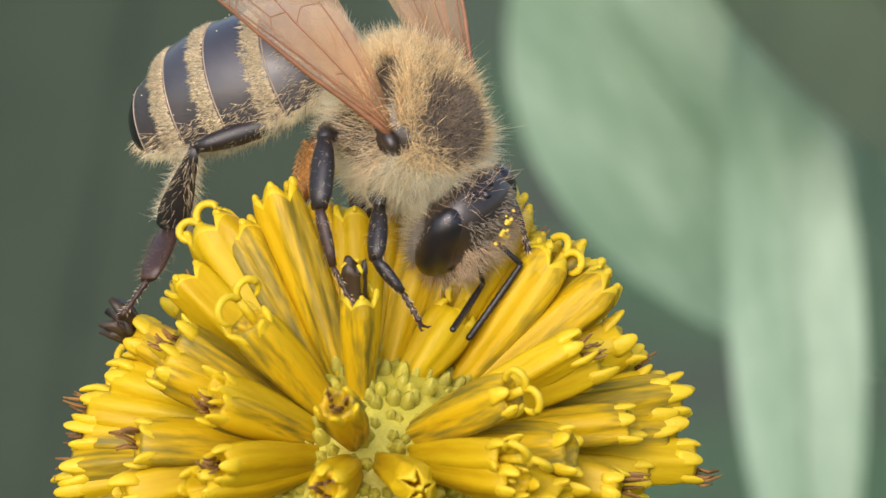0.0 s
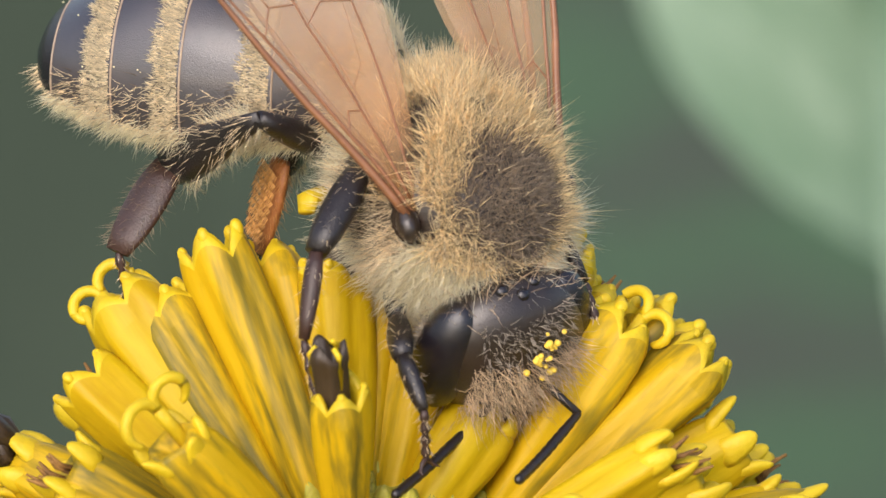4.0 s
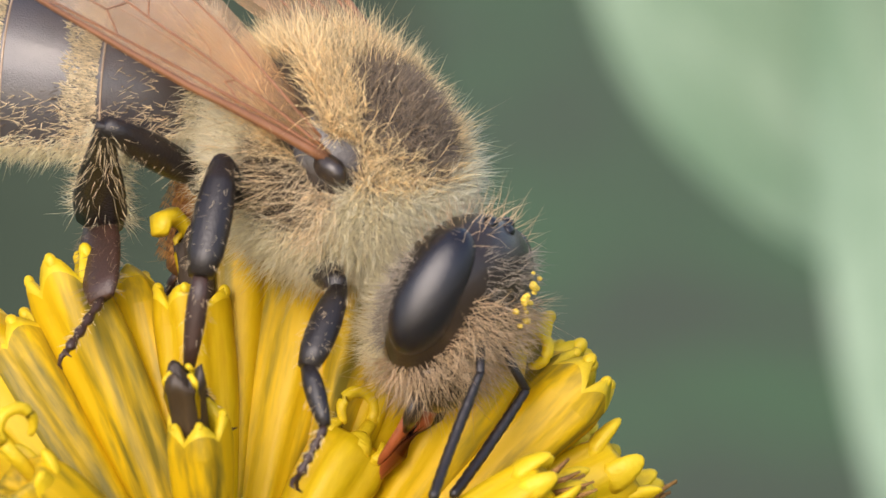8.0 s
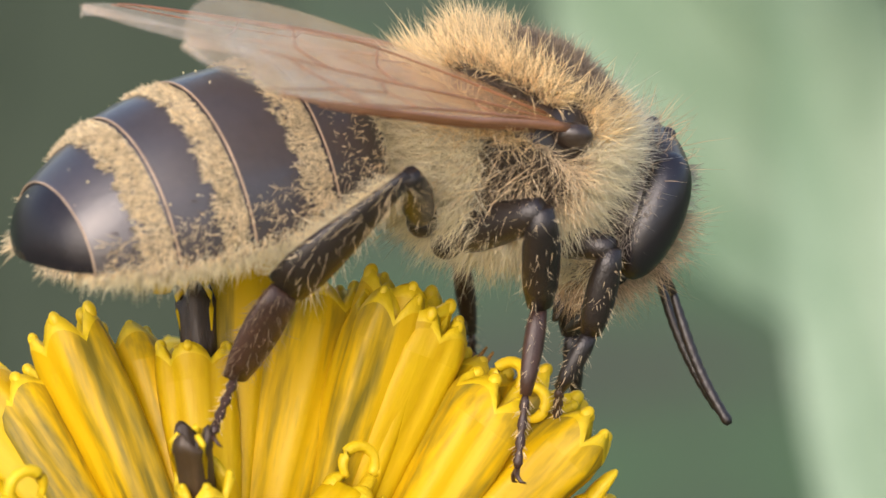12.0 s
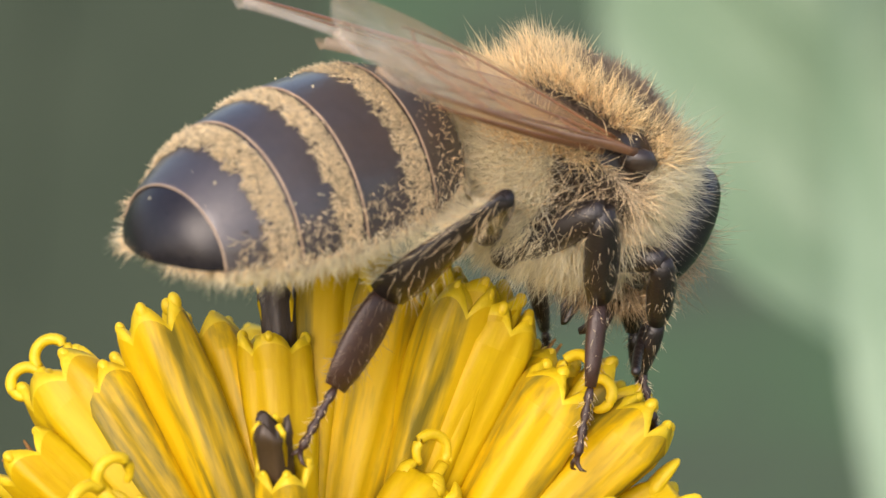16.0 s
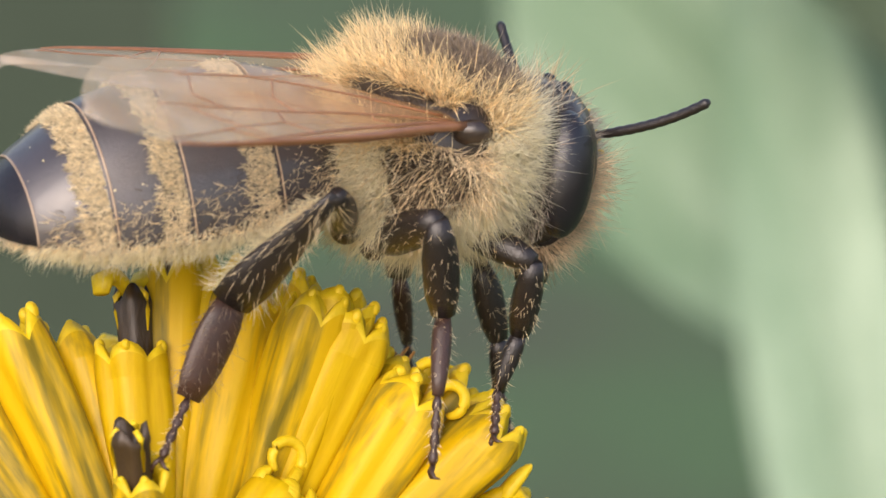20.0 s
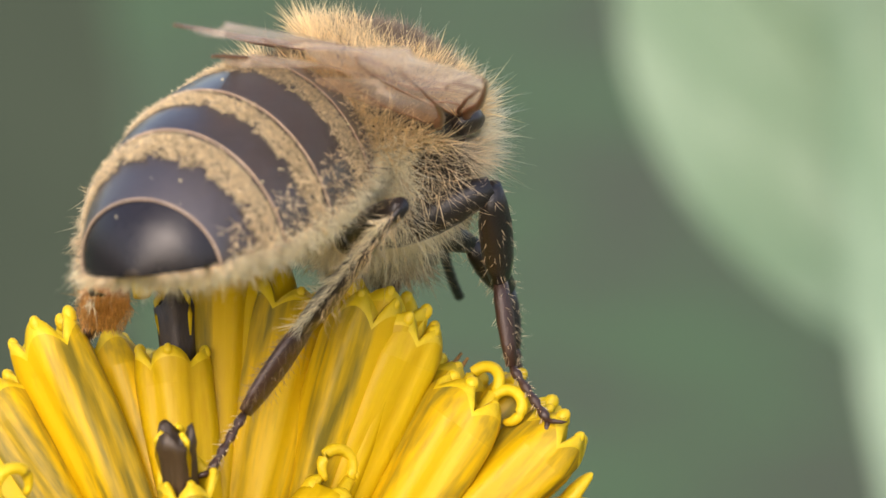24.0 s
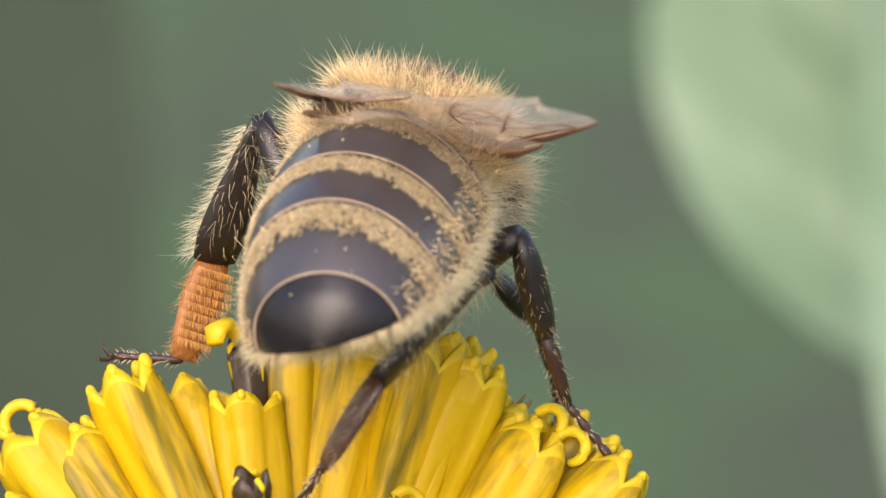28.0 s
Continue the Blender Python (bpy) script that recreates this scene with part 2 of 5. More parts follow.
# ---- mesh tools (all in millimetres) ----
class Shape:
    def __init__(self):
        self.v, self.f, self.m = [], [], []

    def add(self, verts, faces, mat=0):
        k = len(self.v)
        self.v.extend(tuple(p) for p in verts)
        self.f.extend(tuple(i + k for i in q) for q in faces)
        self.m.extend([mat] * len(faces))
        return self

    def loft(self, rings, mat=0, caps=True, closed=True):
        n = len(rings[0])
        verts = [p for r in rings for p in r]
        faces = []
        for i in range(len(rings) - 1):
            for j in range(n if closed else n - 1):
                k = (j + 1) % n
                faces.append((i * n + j, i * n + k, (i + 1) * n + k, (i + 1) * n + j))
        if caps and closed:
            faces.append(tuple(range(n - 1, -1, -1)))
            faces.append(tuple((len(rings) - 1) * n + j for j in range(n)))
        return self.add(verts, faces, mat)

    def tube(self, path, radii, n=8, mat=0, flat=1.0, side=(0, 0, 1)):
        """A round or flattened tube along a path; flat squeezes it along side."""
        pts = [Vector(p) for p in path]
        rings = []
        for i, p in enumerate(pts):
            d = (pts[min(i + 1, len(pts) - 1)] - pts[max(i - 1, 0)]).normalized()
            s = Vector(side) - d * d.dot(Vector(side))
            if s.length < 1e-3:
                s = d.orthogonal()
            s.normalize()
            w = d.cross(s)
            r = radii[i] if hasattr(radii, "__len__") else radii
            rings.append([p + s * (r * flat * math.cos(a)) + w * (r * math.sin(a)) for a in (2 * math.pi * j / n for j in range(n))])
        return self.loft(rings, mat)

    def ball(self, c, r, nu=24, nv=14, mat=0, bend=None):
        rings = []
        for i in range(nv + 1):
            th = math.pi * min(max(i / nv, 0.004), 0.996)
            ring = []
            for j in range(nu):
                ph = 2 * math.pi * j / nu
                p = Vector((math.sin(th) * math.cos(ph), math.sin(th) * math.sin(ph), -math.cos(th)))
                p = bend(p) if bend else p
                ring.append((c[0] + r[0] * p.x, c[1] + r[1] * p.y, c[2] + r[2] * p.z))
            rings.append(ring)
        return self.loft(rings, mat)

    def grow(self, k):
        self.v = [(k * x, k * y, k * z) for x, y, z in self.v]
        return self

    def hairs(self, roots, ways, lengths, width=0.012, mat=0, droop=None, curl=0.25, seed=1):
        """Tapered three-sided hairs in two bent pieces."""
        rng = np.random.default_rng(seed)
        P, D, L = np.array(roots, float), np.array(ways, float), np.array(lengths, float)[:, None]
        D /= np.linalg.norm(D, axis=1)[:, None] + 1e-12
        ref = np.where(np.abs(D[:, 2:3]) < 0.9, np.array([[0, 0, 1.0]]), np.array([[1.0, 0, 0]]))
        A = np.cross(D, ref)
        A /= np.linalg.norm(A, axis=1)[:, None]
        B = np.cross(D, A)
        bendv = rng.normal(0, curl, (len(P), 3)) + (np.array(droop) if droop is not None else 0)
        mid = P + D * L * 0.55 + bendv * L * 0.18
        tip = P + D * L + bendv * L * 0.6
        w = width * rng.uniform(0.7, 1.3, (len(P), 1))
        rows = []
        for base, k in ((P, 1.0), (mid, 0.75)):
            for a in (0, 2.094, 4.189):
                rows.append(base + (A * math.cos(a) + B * math.sin(a)) * w * k)
        rows.append(tip)
        V = np.stack(rows, 1).reshape(-1, 3)
        o = len(self.v)
        self.v.extend(map(tuple, V.tolist()))
        quad = [(0, 1, 4, 3), (1, 2, 5, 4), (2, 0, 3, 5), (3, 4, 6), (4, 5, 6), (5, 3, 6)]
        for i in range(len(P)):
            k = o + i * 7
            self.f.extend(tuple(k + q for q in face) for face in quad)
        self.m.extend([mat] * (6 * len(P)))
        return self

    def mesh(self, name, mats, flat=False):
        me = bpy.data.meshes.new(name)
        me.from_pydata((np.array(self.v) * MM).tolist(), [], self.f)
        for m in mats:
            me.materials.append(m)
        if len(mats) > 1:
            me.polygons.foreach_set("material_index", self.m)
        if not flat:
            me.polygons.foreach_set("use_smooth", [True] * len(self.f))
        me.update()
        return me


def part(name, shape, mats, parent=None, label="", m=None, flat=False, kind=""):
    me = shape if isinstance(shape, bpy.types.Mesh) else shape.mesh(name, mats if isinstance(mats, (list, tuple)) else [mats], flat)
    ob = new(name, me)
    ob.parent = parent
    if m is not None:
        ob.matrix_basis = m
    return tagged(ob, label=label, kind=kind)


def mm(x, y, z, rx=0, ry=0, rz=0):
    return pose(x * MM, y * MM, z * MM, rx, ry, rz)


def spun(yaw, dip, roll):
    return Euler([radians(a) for a in (roll, dip, yaw)]).to_matrix()


def on_ball(count, seed):
    """Evenly spread unit directions, slightly shaken."""
    rng = np.random.default_rng(seed)
    i = np.arange(count) + 0.5
    z = 1 - 2 * i / count
    a = i * 2.399963
    d = np.stack([np.sqrt(1 - z * z) * np.cos(a), np.sqrt(1 - z * z) * np.sin(a), z], 1) + rng.normal(0, 0.8 / math.sqrt(count), (count, 3))
    return d / np.linalg.norm(d, axis=1)[:, None]


# ---- ground and far leaves ----
def ground():
    s = Shape()
    n = 40
    xs = [math.copysign(abs(i / n) ** 4 * 2.0e6 + abs(i / n) * 2000, i) for i in range(-n, n + 1)]
    verts = [(x, y, -420 + (22 * noise.noise(Vector((x / 240, y / 240, 0))) if abs(x) + abs(y) < 9000 else 0)) for y in xs for x in xs]
    k = len(xs)
    s.add(verts, [(r * k + c, r * k + c + 1, (r + 1) * k + c + 1, (r + 1) * k + c) for r in range(k - 1) for c in range(k - 1)])
    return tagged(part("ground", s, SOIL), "weedy dark soil with green growth far below the flower", "ground", kind="structure")


ground()


def leaf_blade(name, length, width, cup, mat, label, m, seed, wave=0.0):
    """A broad leaf with a midrib, a pointed end, side veins and a cupped, slightly wavy blade."""
    top = new(name)
    top.matrix_basis = m
    rng = random.Random(seed)
    s = Shape()
    nu, nv, th = 30, 12, 0.35
    for lay in (0, 1):
        rows = []
        for i in range(nu + 1):
            t = i / nu
            w = width * (math.sin(math.pi * min(1, t * 0.94 + 0.06) ** 0.8)) ** 0.75 + 0.05
            for j in range(-nv, nv + 1):
                q = j / nv
                z = cup * (q * q) * w / width + wave * math.sin(t * 9 + seed) * q * abs(q) - 0.05 * abs(math.sin((t * 9 - abs(q) * 1.5) * math.pi))
                rows.append((q * w, t * length, z - 0.25 * length * t * t * 0.5 - lay * th))
        k = 2 * nv + 1
        f = [(r * k + c, r * k + c + 1, (r + 1) * k + c + 1, (r + 1) * k + c) for r in range(nu) for c in range(k - 1)]
        s.add(rows, f if lay == 0 else [q[::-1] for q in f])
    part("blade", s, mat, top)
    rib = Shape()
    rib.tube([(0, length * t, 0.1 - 0.125 * length * t * t) for t in (0, 0.2, 0.4, 0.6, 0.8, 0.97)], [0.03 * width, 0.028 * width, 0.024 * width, 0.02 * width, 0.015 * width, 0.006 * width], 8)
    part("midrib", rib, LEAF if mat in (LEAF, LEAF_DARK) else mat, top, "raised midrib")
    return tagged(top, label, "leaf")


SWAY = []


def facing(x, y, z, lean, tip_back, turn=0):
    """A leaf's pose: its base in millimetres, its length hanging down the picture and leaning by degrees."""
    e = radians(25)
    up, near = Vector((0, math.sin(e), math.cos(e))), Vector((0, -math.cos(e), math.sin(e)))
    a, b = radians(lean), radians(tip_back)
    way = (Vector((1, 0, 0)) * math.sin(a) - up * math.cos(a)) * math.cos(b) - near * math.sin(b)
    side = Vector((1, 0, 0)) * math.cos(a) + up * math.sin(a)
    rot = Matrix((-side, way, (-side).cross(way))).transposed().to_4x4()
    return Matrix.Translation(Vector((x, y, z)) * MM) @ rot @ Matrix.Rotation(radians(turn), 4, "Y")


LEAF_WAY = [(0, 7.7, 130, -25.8), (1, 8.3, 130, -26.3), (2, 9, 130, -25.7), (5, 8.4, 130, -21.8), (6, 10.2, 130, -23.9), (7, 10, 130, -25.1), (8, 10.2, 130, -19.8), (9, 15.5, 130, -22.7), (10, 13.7, 130, -23.2), (11, 13.5, 130, -23), (12, 12.3, 130, -24.3), (15, 12.1, 130, -25.6), (16, 12.2, 130, -27), (17, 13.1, 130, -26.8), (18, 13.6, 130, -27.4), (19, 15.7, 130, -29.7), (20, 14.6, 130, -25.7), (23, 18.7, 130, -21.5), (24, 19, 130, -20.9), (25, 19.1, 130, -19.2), (26, 18.5, 130, -20.9), (27, 19.6, 130, -20), (28, 19.1, 130, -22.5)]
LEAF_WAY_TWO = [(0, 20, 110, -48.5), (1, 20.5, 110, -48.9), (2, 21.3, 110, -48.2), (5, 19.3, 110, -44.9), (6, 20.9, 110, -47.1), (7, 20.5, 110, -48.2), (8, 20.3, 110, -43.2), (9, 24.6, 110, -46.4), (10, 22.9, 110, -46.7), (11, 22.6, 110, -46.6), (12, 22.2, 110, -47.6), (15, 22.4, 110, -48.8), (16, 22.5, 110, -50.1), (17, 23.3, 110, -49.9), (18, 23.7, 110, -50.5), (19, 25.8, 110, -52.9), (20, 24.6, 110, -48.9), (23, 28, 110, -45.2), (24, 28.4, 110, -44.5), (25, 28.3, 110, -42.8), (26, 27.6, 110, -44.5), (27, 28.6, 110, -43.7), (28, 28.2, 110, -46.1)]
big = leaf_blade("broad_leaf", 25, 7.3, 1.2, LEAF, "broad pale green leaf hanging behind the flower", Matrix(), 3, 0.3)
SWAY.append((big, [(t, facing(x, y, z, 42, 8)) for t, x, y, z in LEAF_WAY]))
side_leaf = leaf_blade("upright_leaf", 34, 3.0, 0.4, LEAF, "narrow pale green leaf standing behind the flower", Matrix(), 5, 0.2)
SWAY.append((side_leaf, [(t, facing(x, y, z, 186, 0)) for t, x, y, z in LEAF_WAY_TWO]))
# added cover in leaf shape: makes the top right corner dark, sways with big
dark_leaf = leaf_blade("shaded_leaf", 30, 6.0, 1.0, CORNER_DARK, "dark leaf added over the broad pale leaf to darken its top right corner", Matrix(), 12, 0.4)
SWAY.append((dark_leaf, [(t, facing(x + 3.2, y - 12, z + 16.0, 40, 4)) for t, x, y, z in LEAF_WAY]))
# one broad leaf added far back, only to darken the left of the backdrop
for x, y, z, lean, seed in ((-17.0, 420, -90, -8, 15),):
    leaf_blade("shaded_leaf", 150, 24, 4.0, BACKDROP_DIM, "broad dark leaf added deep behind the flower to darken the left backdrop", facing(x, y, z, lean, 0), seed, 1.0)
leaf_blade("leaf", 40, 7, 1.5, LEAF_DARK, "bright green leaf among the far growth", facing(27, 80, -10, 12, 20), 8, 0.6)


# ---- flower ----
AXIS = Vector((-0.13, -0.56, 0.82)).normalized()
flower = new("flower_head")
tagged(flower, "round yellow composite flower head of radiating tubular florets", "flower")

core = Shape()
core.ball((0, 0, 0), (4.35, 4.35, 4.35), 40, 26, bend=lambda p: p * (1 + 0.05 * noise.noise(p * 5)))
part("receptacle", core, BUD, flower, "domed yellow-green receptacle")
stem = Shape()
stem.tube([tuple(-AXIS * 3.2), tuple(-AXIS * 6 + Vector((0, 0.4, -2))), (0.6, 3.2, -14), (1.4, 4.5, -60), (0, 6, -420)], [2.2, 1.5, 1.15, 1.2, 1.6], 14)
part("stem", stem, GREEN, flower, "green flower stalk")
for i in range(14):
    a = 2 * math.pi * i / 14
    side = AXIS.orthogonal().normalized()
    d = (Matrix.Rotation(a, 3, AXIS) @ side)
    b = Shape()
    b.tube([tuple(-AXIS * 3.6 + d * r - AXIS * dz) for r, dz in ((1.6, 0.3), (3.4, 0.5), (5.0, 0.2), (6.2, -0.4))], [0.5, 0.95, 0.7, 0.08], 8, flat=0.22, side=tuple(AXIS))
    part("bract", b, GREEN, flower)


def tube_mesh(seed, open_=0.4, green=False, length=4.6, fingers=False):
    """One disc floret along +z: a ribbed goblet that swells upwards and ends in five short teeth or in finger-like lobes."""
    rng = random.Random(seed)
    s = Shape()
    n = 40
    bend = (rng.uniform(-0.3, 0.3), rng.uniform(-0.3, 0.3))
    teeth = [rng.uniform(0.75, 1.25) for _ in range(5)]
    flare = [open_ * rng.uniform(0.5, 1.5) for _ in range(5)]

    def ring(t, q, tooth, thin):
        out = []
        for j in range(n):
            a = 2 * math.pi * j / n
            k = int(((a + math.pi / 5) % (2 * math.pi)) / (2 * math.pi / 5)) % 5
            u = 0.5 + 0.5 * math.cos(5 * a)
            peak = u ** 0.45 * teeth[k]
            rr = q * (1 + (0.08 * math.cos(5 * a) + 0.025 * math.cos(10 * a + seed)) * (1 - tooth) + 0.03 * math.sin(3 * a + seed + t * 4)) - thin
            rr += tooth * peak * (0.16 * flare[k] - 0.20 * (1 - flare[k]))
            out.append((rr * math.cos(a) + bend[0] * t * t, rr * math.sin(a) * 0.92 + bend[1] * t * t, t * length + tooth * peak * 0.36))
        return out

    if fingers:
        s.loft([ring(t, q, 0, 0) for t, q in ((0, 0.30), (0.06, 0.36), (0.16, 0.43), (0.28, 0.50), (0.42, 0.57), (0.56, 0.62), (0.70, 0.64), (0.80, 0.61), (0.87, 0.53), (0.89, 0.42), (0.87, 0.30), (0.82, 0.14))], 0)
        for k in range(5):
            a = 2 * math.pi * (k + rng.uniform(-0.15, 0.15)) / 5
            out, tall = flare[k] * 0.45 - 0.10, teeth[k] * rng.uniform(0.40, 0.62)
            way, bow = Vector((math.cos(a), math.sin(a) * 0.92, 0)), rng.uniform(0.0, 0.10)
            base = Vector((bend[0] * 0.74, bend[1] * 0.74, 0.80 * length)) + way * 0.44
            pts = [base + way * (out * q * q + bow * math.sin(3.1 * q)) + Vector((0, 0, tall * q + 0.12 * q)) for q in (0, 0.25, 0.5, 0.75, 0.92, 1.0)]
            s.tube([tuple(p) for p in pts], [0.24, 0.25, 0.22, 0.17, 0.11, 0.04], 9, 1, flat=0.55, side=tuple(way))
        return s.mesh("floret", [PETAL_GREEN if green else PETAL, LOBE])
    body = [ring(t, q, 0, 0) for t, q in ((0, 0.30), (0.06, 0.36), (0.16, 0.42), (0.28, 0.48), (0.42, 0.55), (0.56, 0.62), (0.70, 0.67), (0.84, 0.68))]
    s.loft(body, 0, caps=False)
    s.loft([ring(0.84, 0.68, 0, 0), ring(0.87, 0.68, 0.3, 0), ring(0.895, 0.66, 0.65, 0)], 0, caps=False)
    rim = [ring(0.895, 0.66, 0.65, 0), ring(0.915, 0.62, 1.0, 0.0), ring(0.905, 0.53, 0.97, 0.03), ring(0.86, 0.50, 0.6, 0.05), ring(0.78, 0.46, 0.1, 0.06), ring(0.6, 0.34, 0, 0.05)]
    s.loft(rim, 1, caps=False)
    s.add([p for p in ring(0.6, 0.29, 0, 0)], [tuple(range(n))], 0)
    for k in range(5):
        a = 2 * math.pi * k / 5
        q = 0.575 + teeth[k] * (0.16 * flare[k] - 0.20 * (1 - flare[k]))
        b = rng.uniform(0.08, 0.12)
        s.ball((q * math.cos(a) + bend[0] * 0.8, q * math.sin(a) * 0.92 + bend[1] * 0.8, 0.905 * length + teeth[k] * 0.33), (b, b, b * 1.2), 8, 6, 1)
    return s.mesh("floret", [PETAL_GREEN if green else PETAL, LOBE])


def ring_path(r, turns, start, drop=0.0):
    return [(r * (1 - math.cos(a)), drop * a, r * math.sin(a) + start) for a in (turns * 2 * math.pi * i / 18 for i in range(19))]


def stigma_mesh(seed, kind):
    """What stands in a floret's mouth: two curled yellow stigma arms, a dark anther tube, or a withered tuft."""
    rng = random.Random(seed)
    s = Shape()
    if kind == "curl":
        s.tube([(0, 0, 2.6), (0, 0, 4.2), (0, 0, 4.7)], [0.17, 0.16, 0.15], 8)
        for sg in (-1, 1):
            r = rng.uniform(0.24, 0.42)
            lift = rng.uniform(0.0, 0.25)
            tw = rng.uniform(-0.08, 0.08)
            s.tube([(sg * (x + 0.02), y + tw * x * 4, z) for x, y, z in ring_path(r, rng.uniform(0.6, 0.98), 4.55 + lift, tw)], [0.13] * 12 + [0.13, 0.12, 0.12, 0.11, 0.10, 0.09, 0.06], 8)
        return s.mesh("stigma", [LOBE])
    if kind == "dark":
        n, rings, tall = 30, [], 5.5 if seed == 1 else 5.3
        for t, r in ((2.6, 0.28), (3.6, 0.30), (4.5, 0.31), (5.0, 0.33), (tall - 0.2, 0.36), (tall, 0.33), (tall - 0.05, 0.24), (tall - 0.6, 0.16)):
            rings.append([(r * (1 + 0.07 * math.cos(5 * a)) * math.cos(a), r * (1 + 0.07 * math.cos(5 * a)) * math.sin(a),
                           t + (0.16 * math.cos(3 * a + seed) if t > tall - 0.1 else 0)) for a in (2 * math.pi * j / n for j in range(n))])
        s.loft(rings)
        for i in range(3):
            a = 0.5 + 2 * math.pi * i / 3
            x, y = math.cos(a), math.sin(a)
            s.tube([(0.31 * x, 0.31 * y, tall - 0.75), (0.35 * x, 0.35 * y, tall - 0.35), (0.34 * x, 0.34 * y, tall - 0.08), (0.2 * x, 0.2 * y, tall + 0.06)], [0.02, 0.045, 0.06, 0.06], 6, 1)
        if seed == 1:
            for sg in (-1, 1):
                s.tube([(sg * 0.1, 0, tall - 0.1), (sg * 0.22, 0.03, tall + 0.18), (sg * 0.48, 0.08, tall + 0.32), (sg * 0.75, 0.1, tall + 0.22), (sg * 0.82, 0.1, tall - 0.05)], [0.12, 0.18, 0.26, 0.27, 0.18], 8, 1, flat=0.65)
        return s.mesh("anther_tube", [ANTHER, LOBE])
    if kind == "dry":
        for i in range(9):
            a = rng.uniform(0, 6.28)
            p = Vector((0.25 * math.cos(a), 0.25 * math.sin(a), 4.0))
            q = p + Vector((rng.uniform(-0.5, 0.5), rng.uniform(-0.5, 0.5), rng.uniform(0.5, 1.0)))
            s.tube([tuple(p), tuple((p + q) / 2 + Vector((rng.uniform(-0.2, 0.2), 0.1, 0))), tuple(q)], [0.2, 0.24, 0.10], 7, flat=0.6)
        return s.mesh("stigma", [ANTHER])
    for i in range(7):
        a, r = rng.uniform(0, 6.28), rng.uniform(0.05, 0.3)
        p = Vector((r * math.cos(a), r * math.sin(a), 4.0))
        q = p + Vector((rng.uniform(-0.2, 0.2), rng.uniform(-0.2, 0.2), rng.uniform(0.35, 0.75)))
        s.tube([tuple(p), tuple((p + q) / 2 + Vector((0.06, 0.02, 0))), tuple(q)], [0.06, 0.055, 0.025], 6)
    return s.mesh("stigma", [WITHER])


TUBES = [tube_mesh(i, o, g) for i, (o, g) in enumerate(((0.05, True), (0.3, False), (0.5, True), (0.85, False), (0.1, True), (0.4, True), (0.6, False), (0.2, False), (-0.7, False)))]
FINGERS = [tube_mesh(30 + i, o, g, fingers=True) for i, (o, g) in enumerate(((0.05, True), (0.3, False), (0.5, True), (0.7, False), (0.1, False), (0.4, True), (0.6, False), (0.2, False)))]
STIGMAS = {k: [stigma_mesh(i, k) for i in range(3)] for k in ("curl", "dark", "wither", "dry")}


def stand(direction, tip, spin, base=None):
    """The pose of a floret that reaches from the receptacle to its tip."""
    z = direction.normalized()
    x = z.orthogonal().normalized()
    rot = Matrix((x, z.cross(x), z)).transposed().to_4x4()
    return Matrix.Translation((base if base is not None else z * (tip - 4.5)) * MM) @ rot @ Matrix.Rotation(spin, 4, "Z")


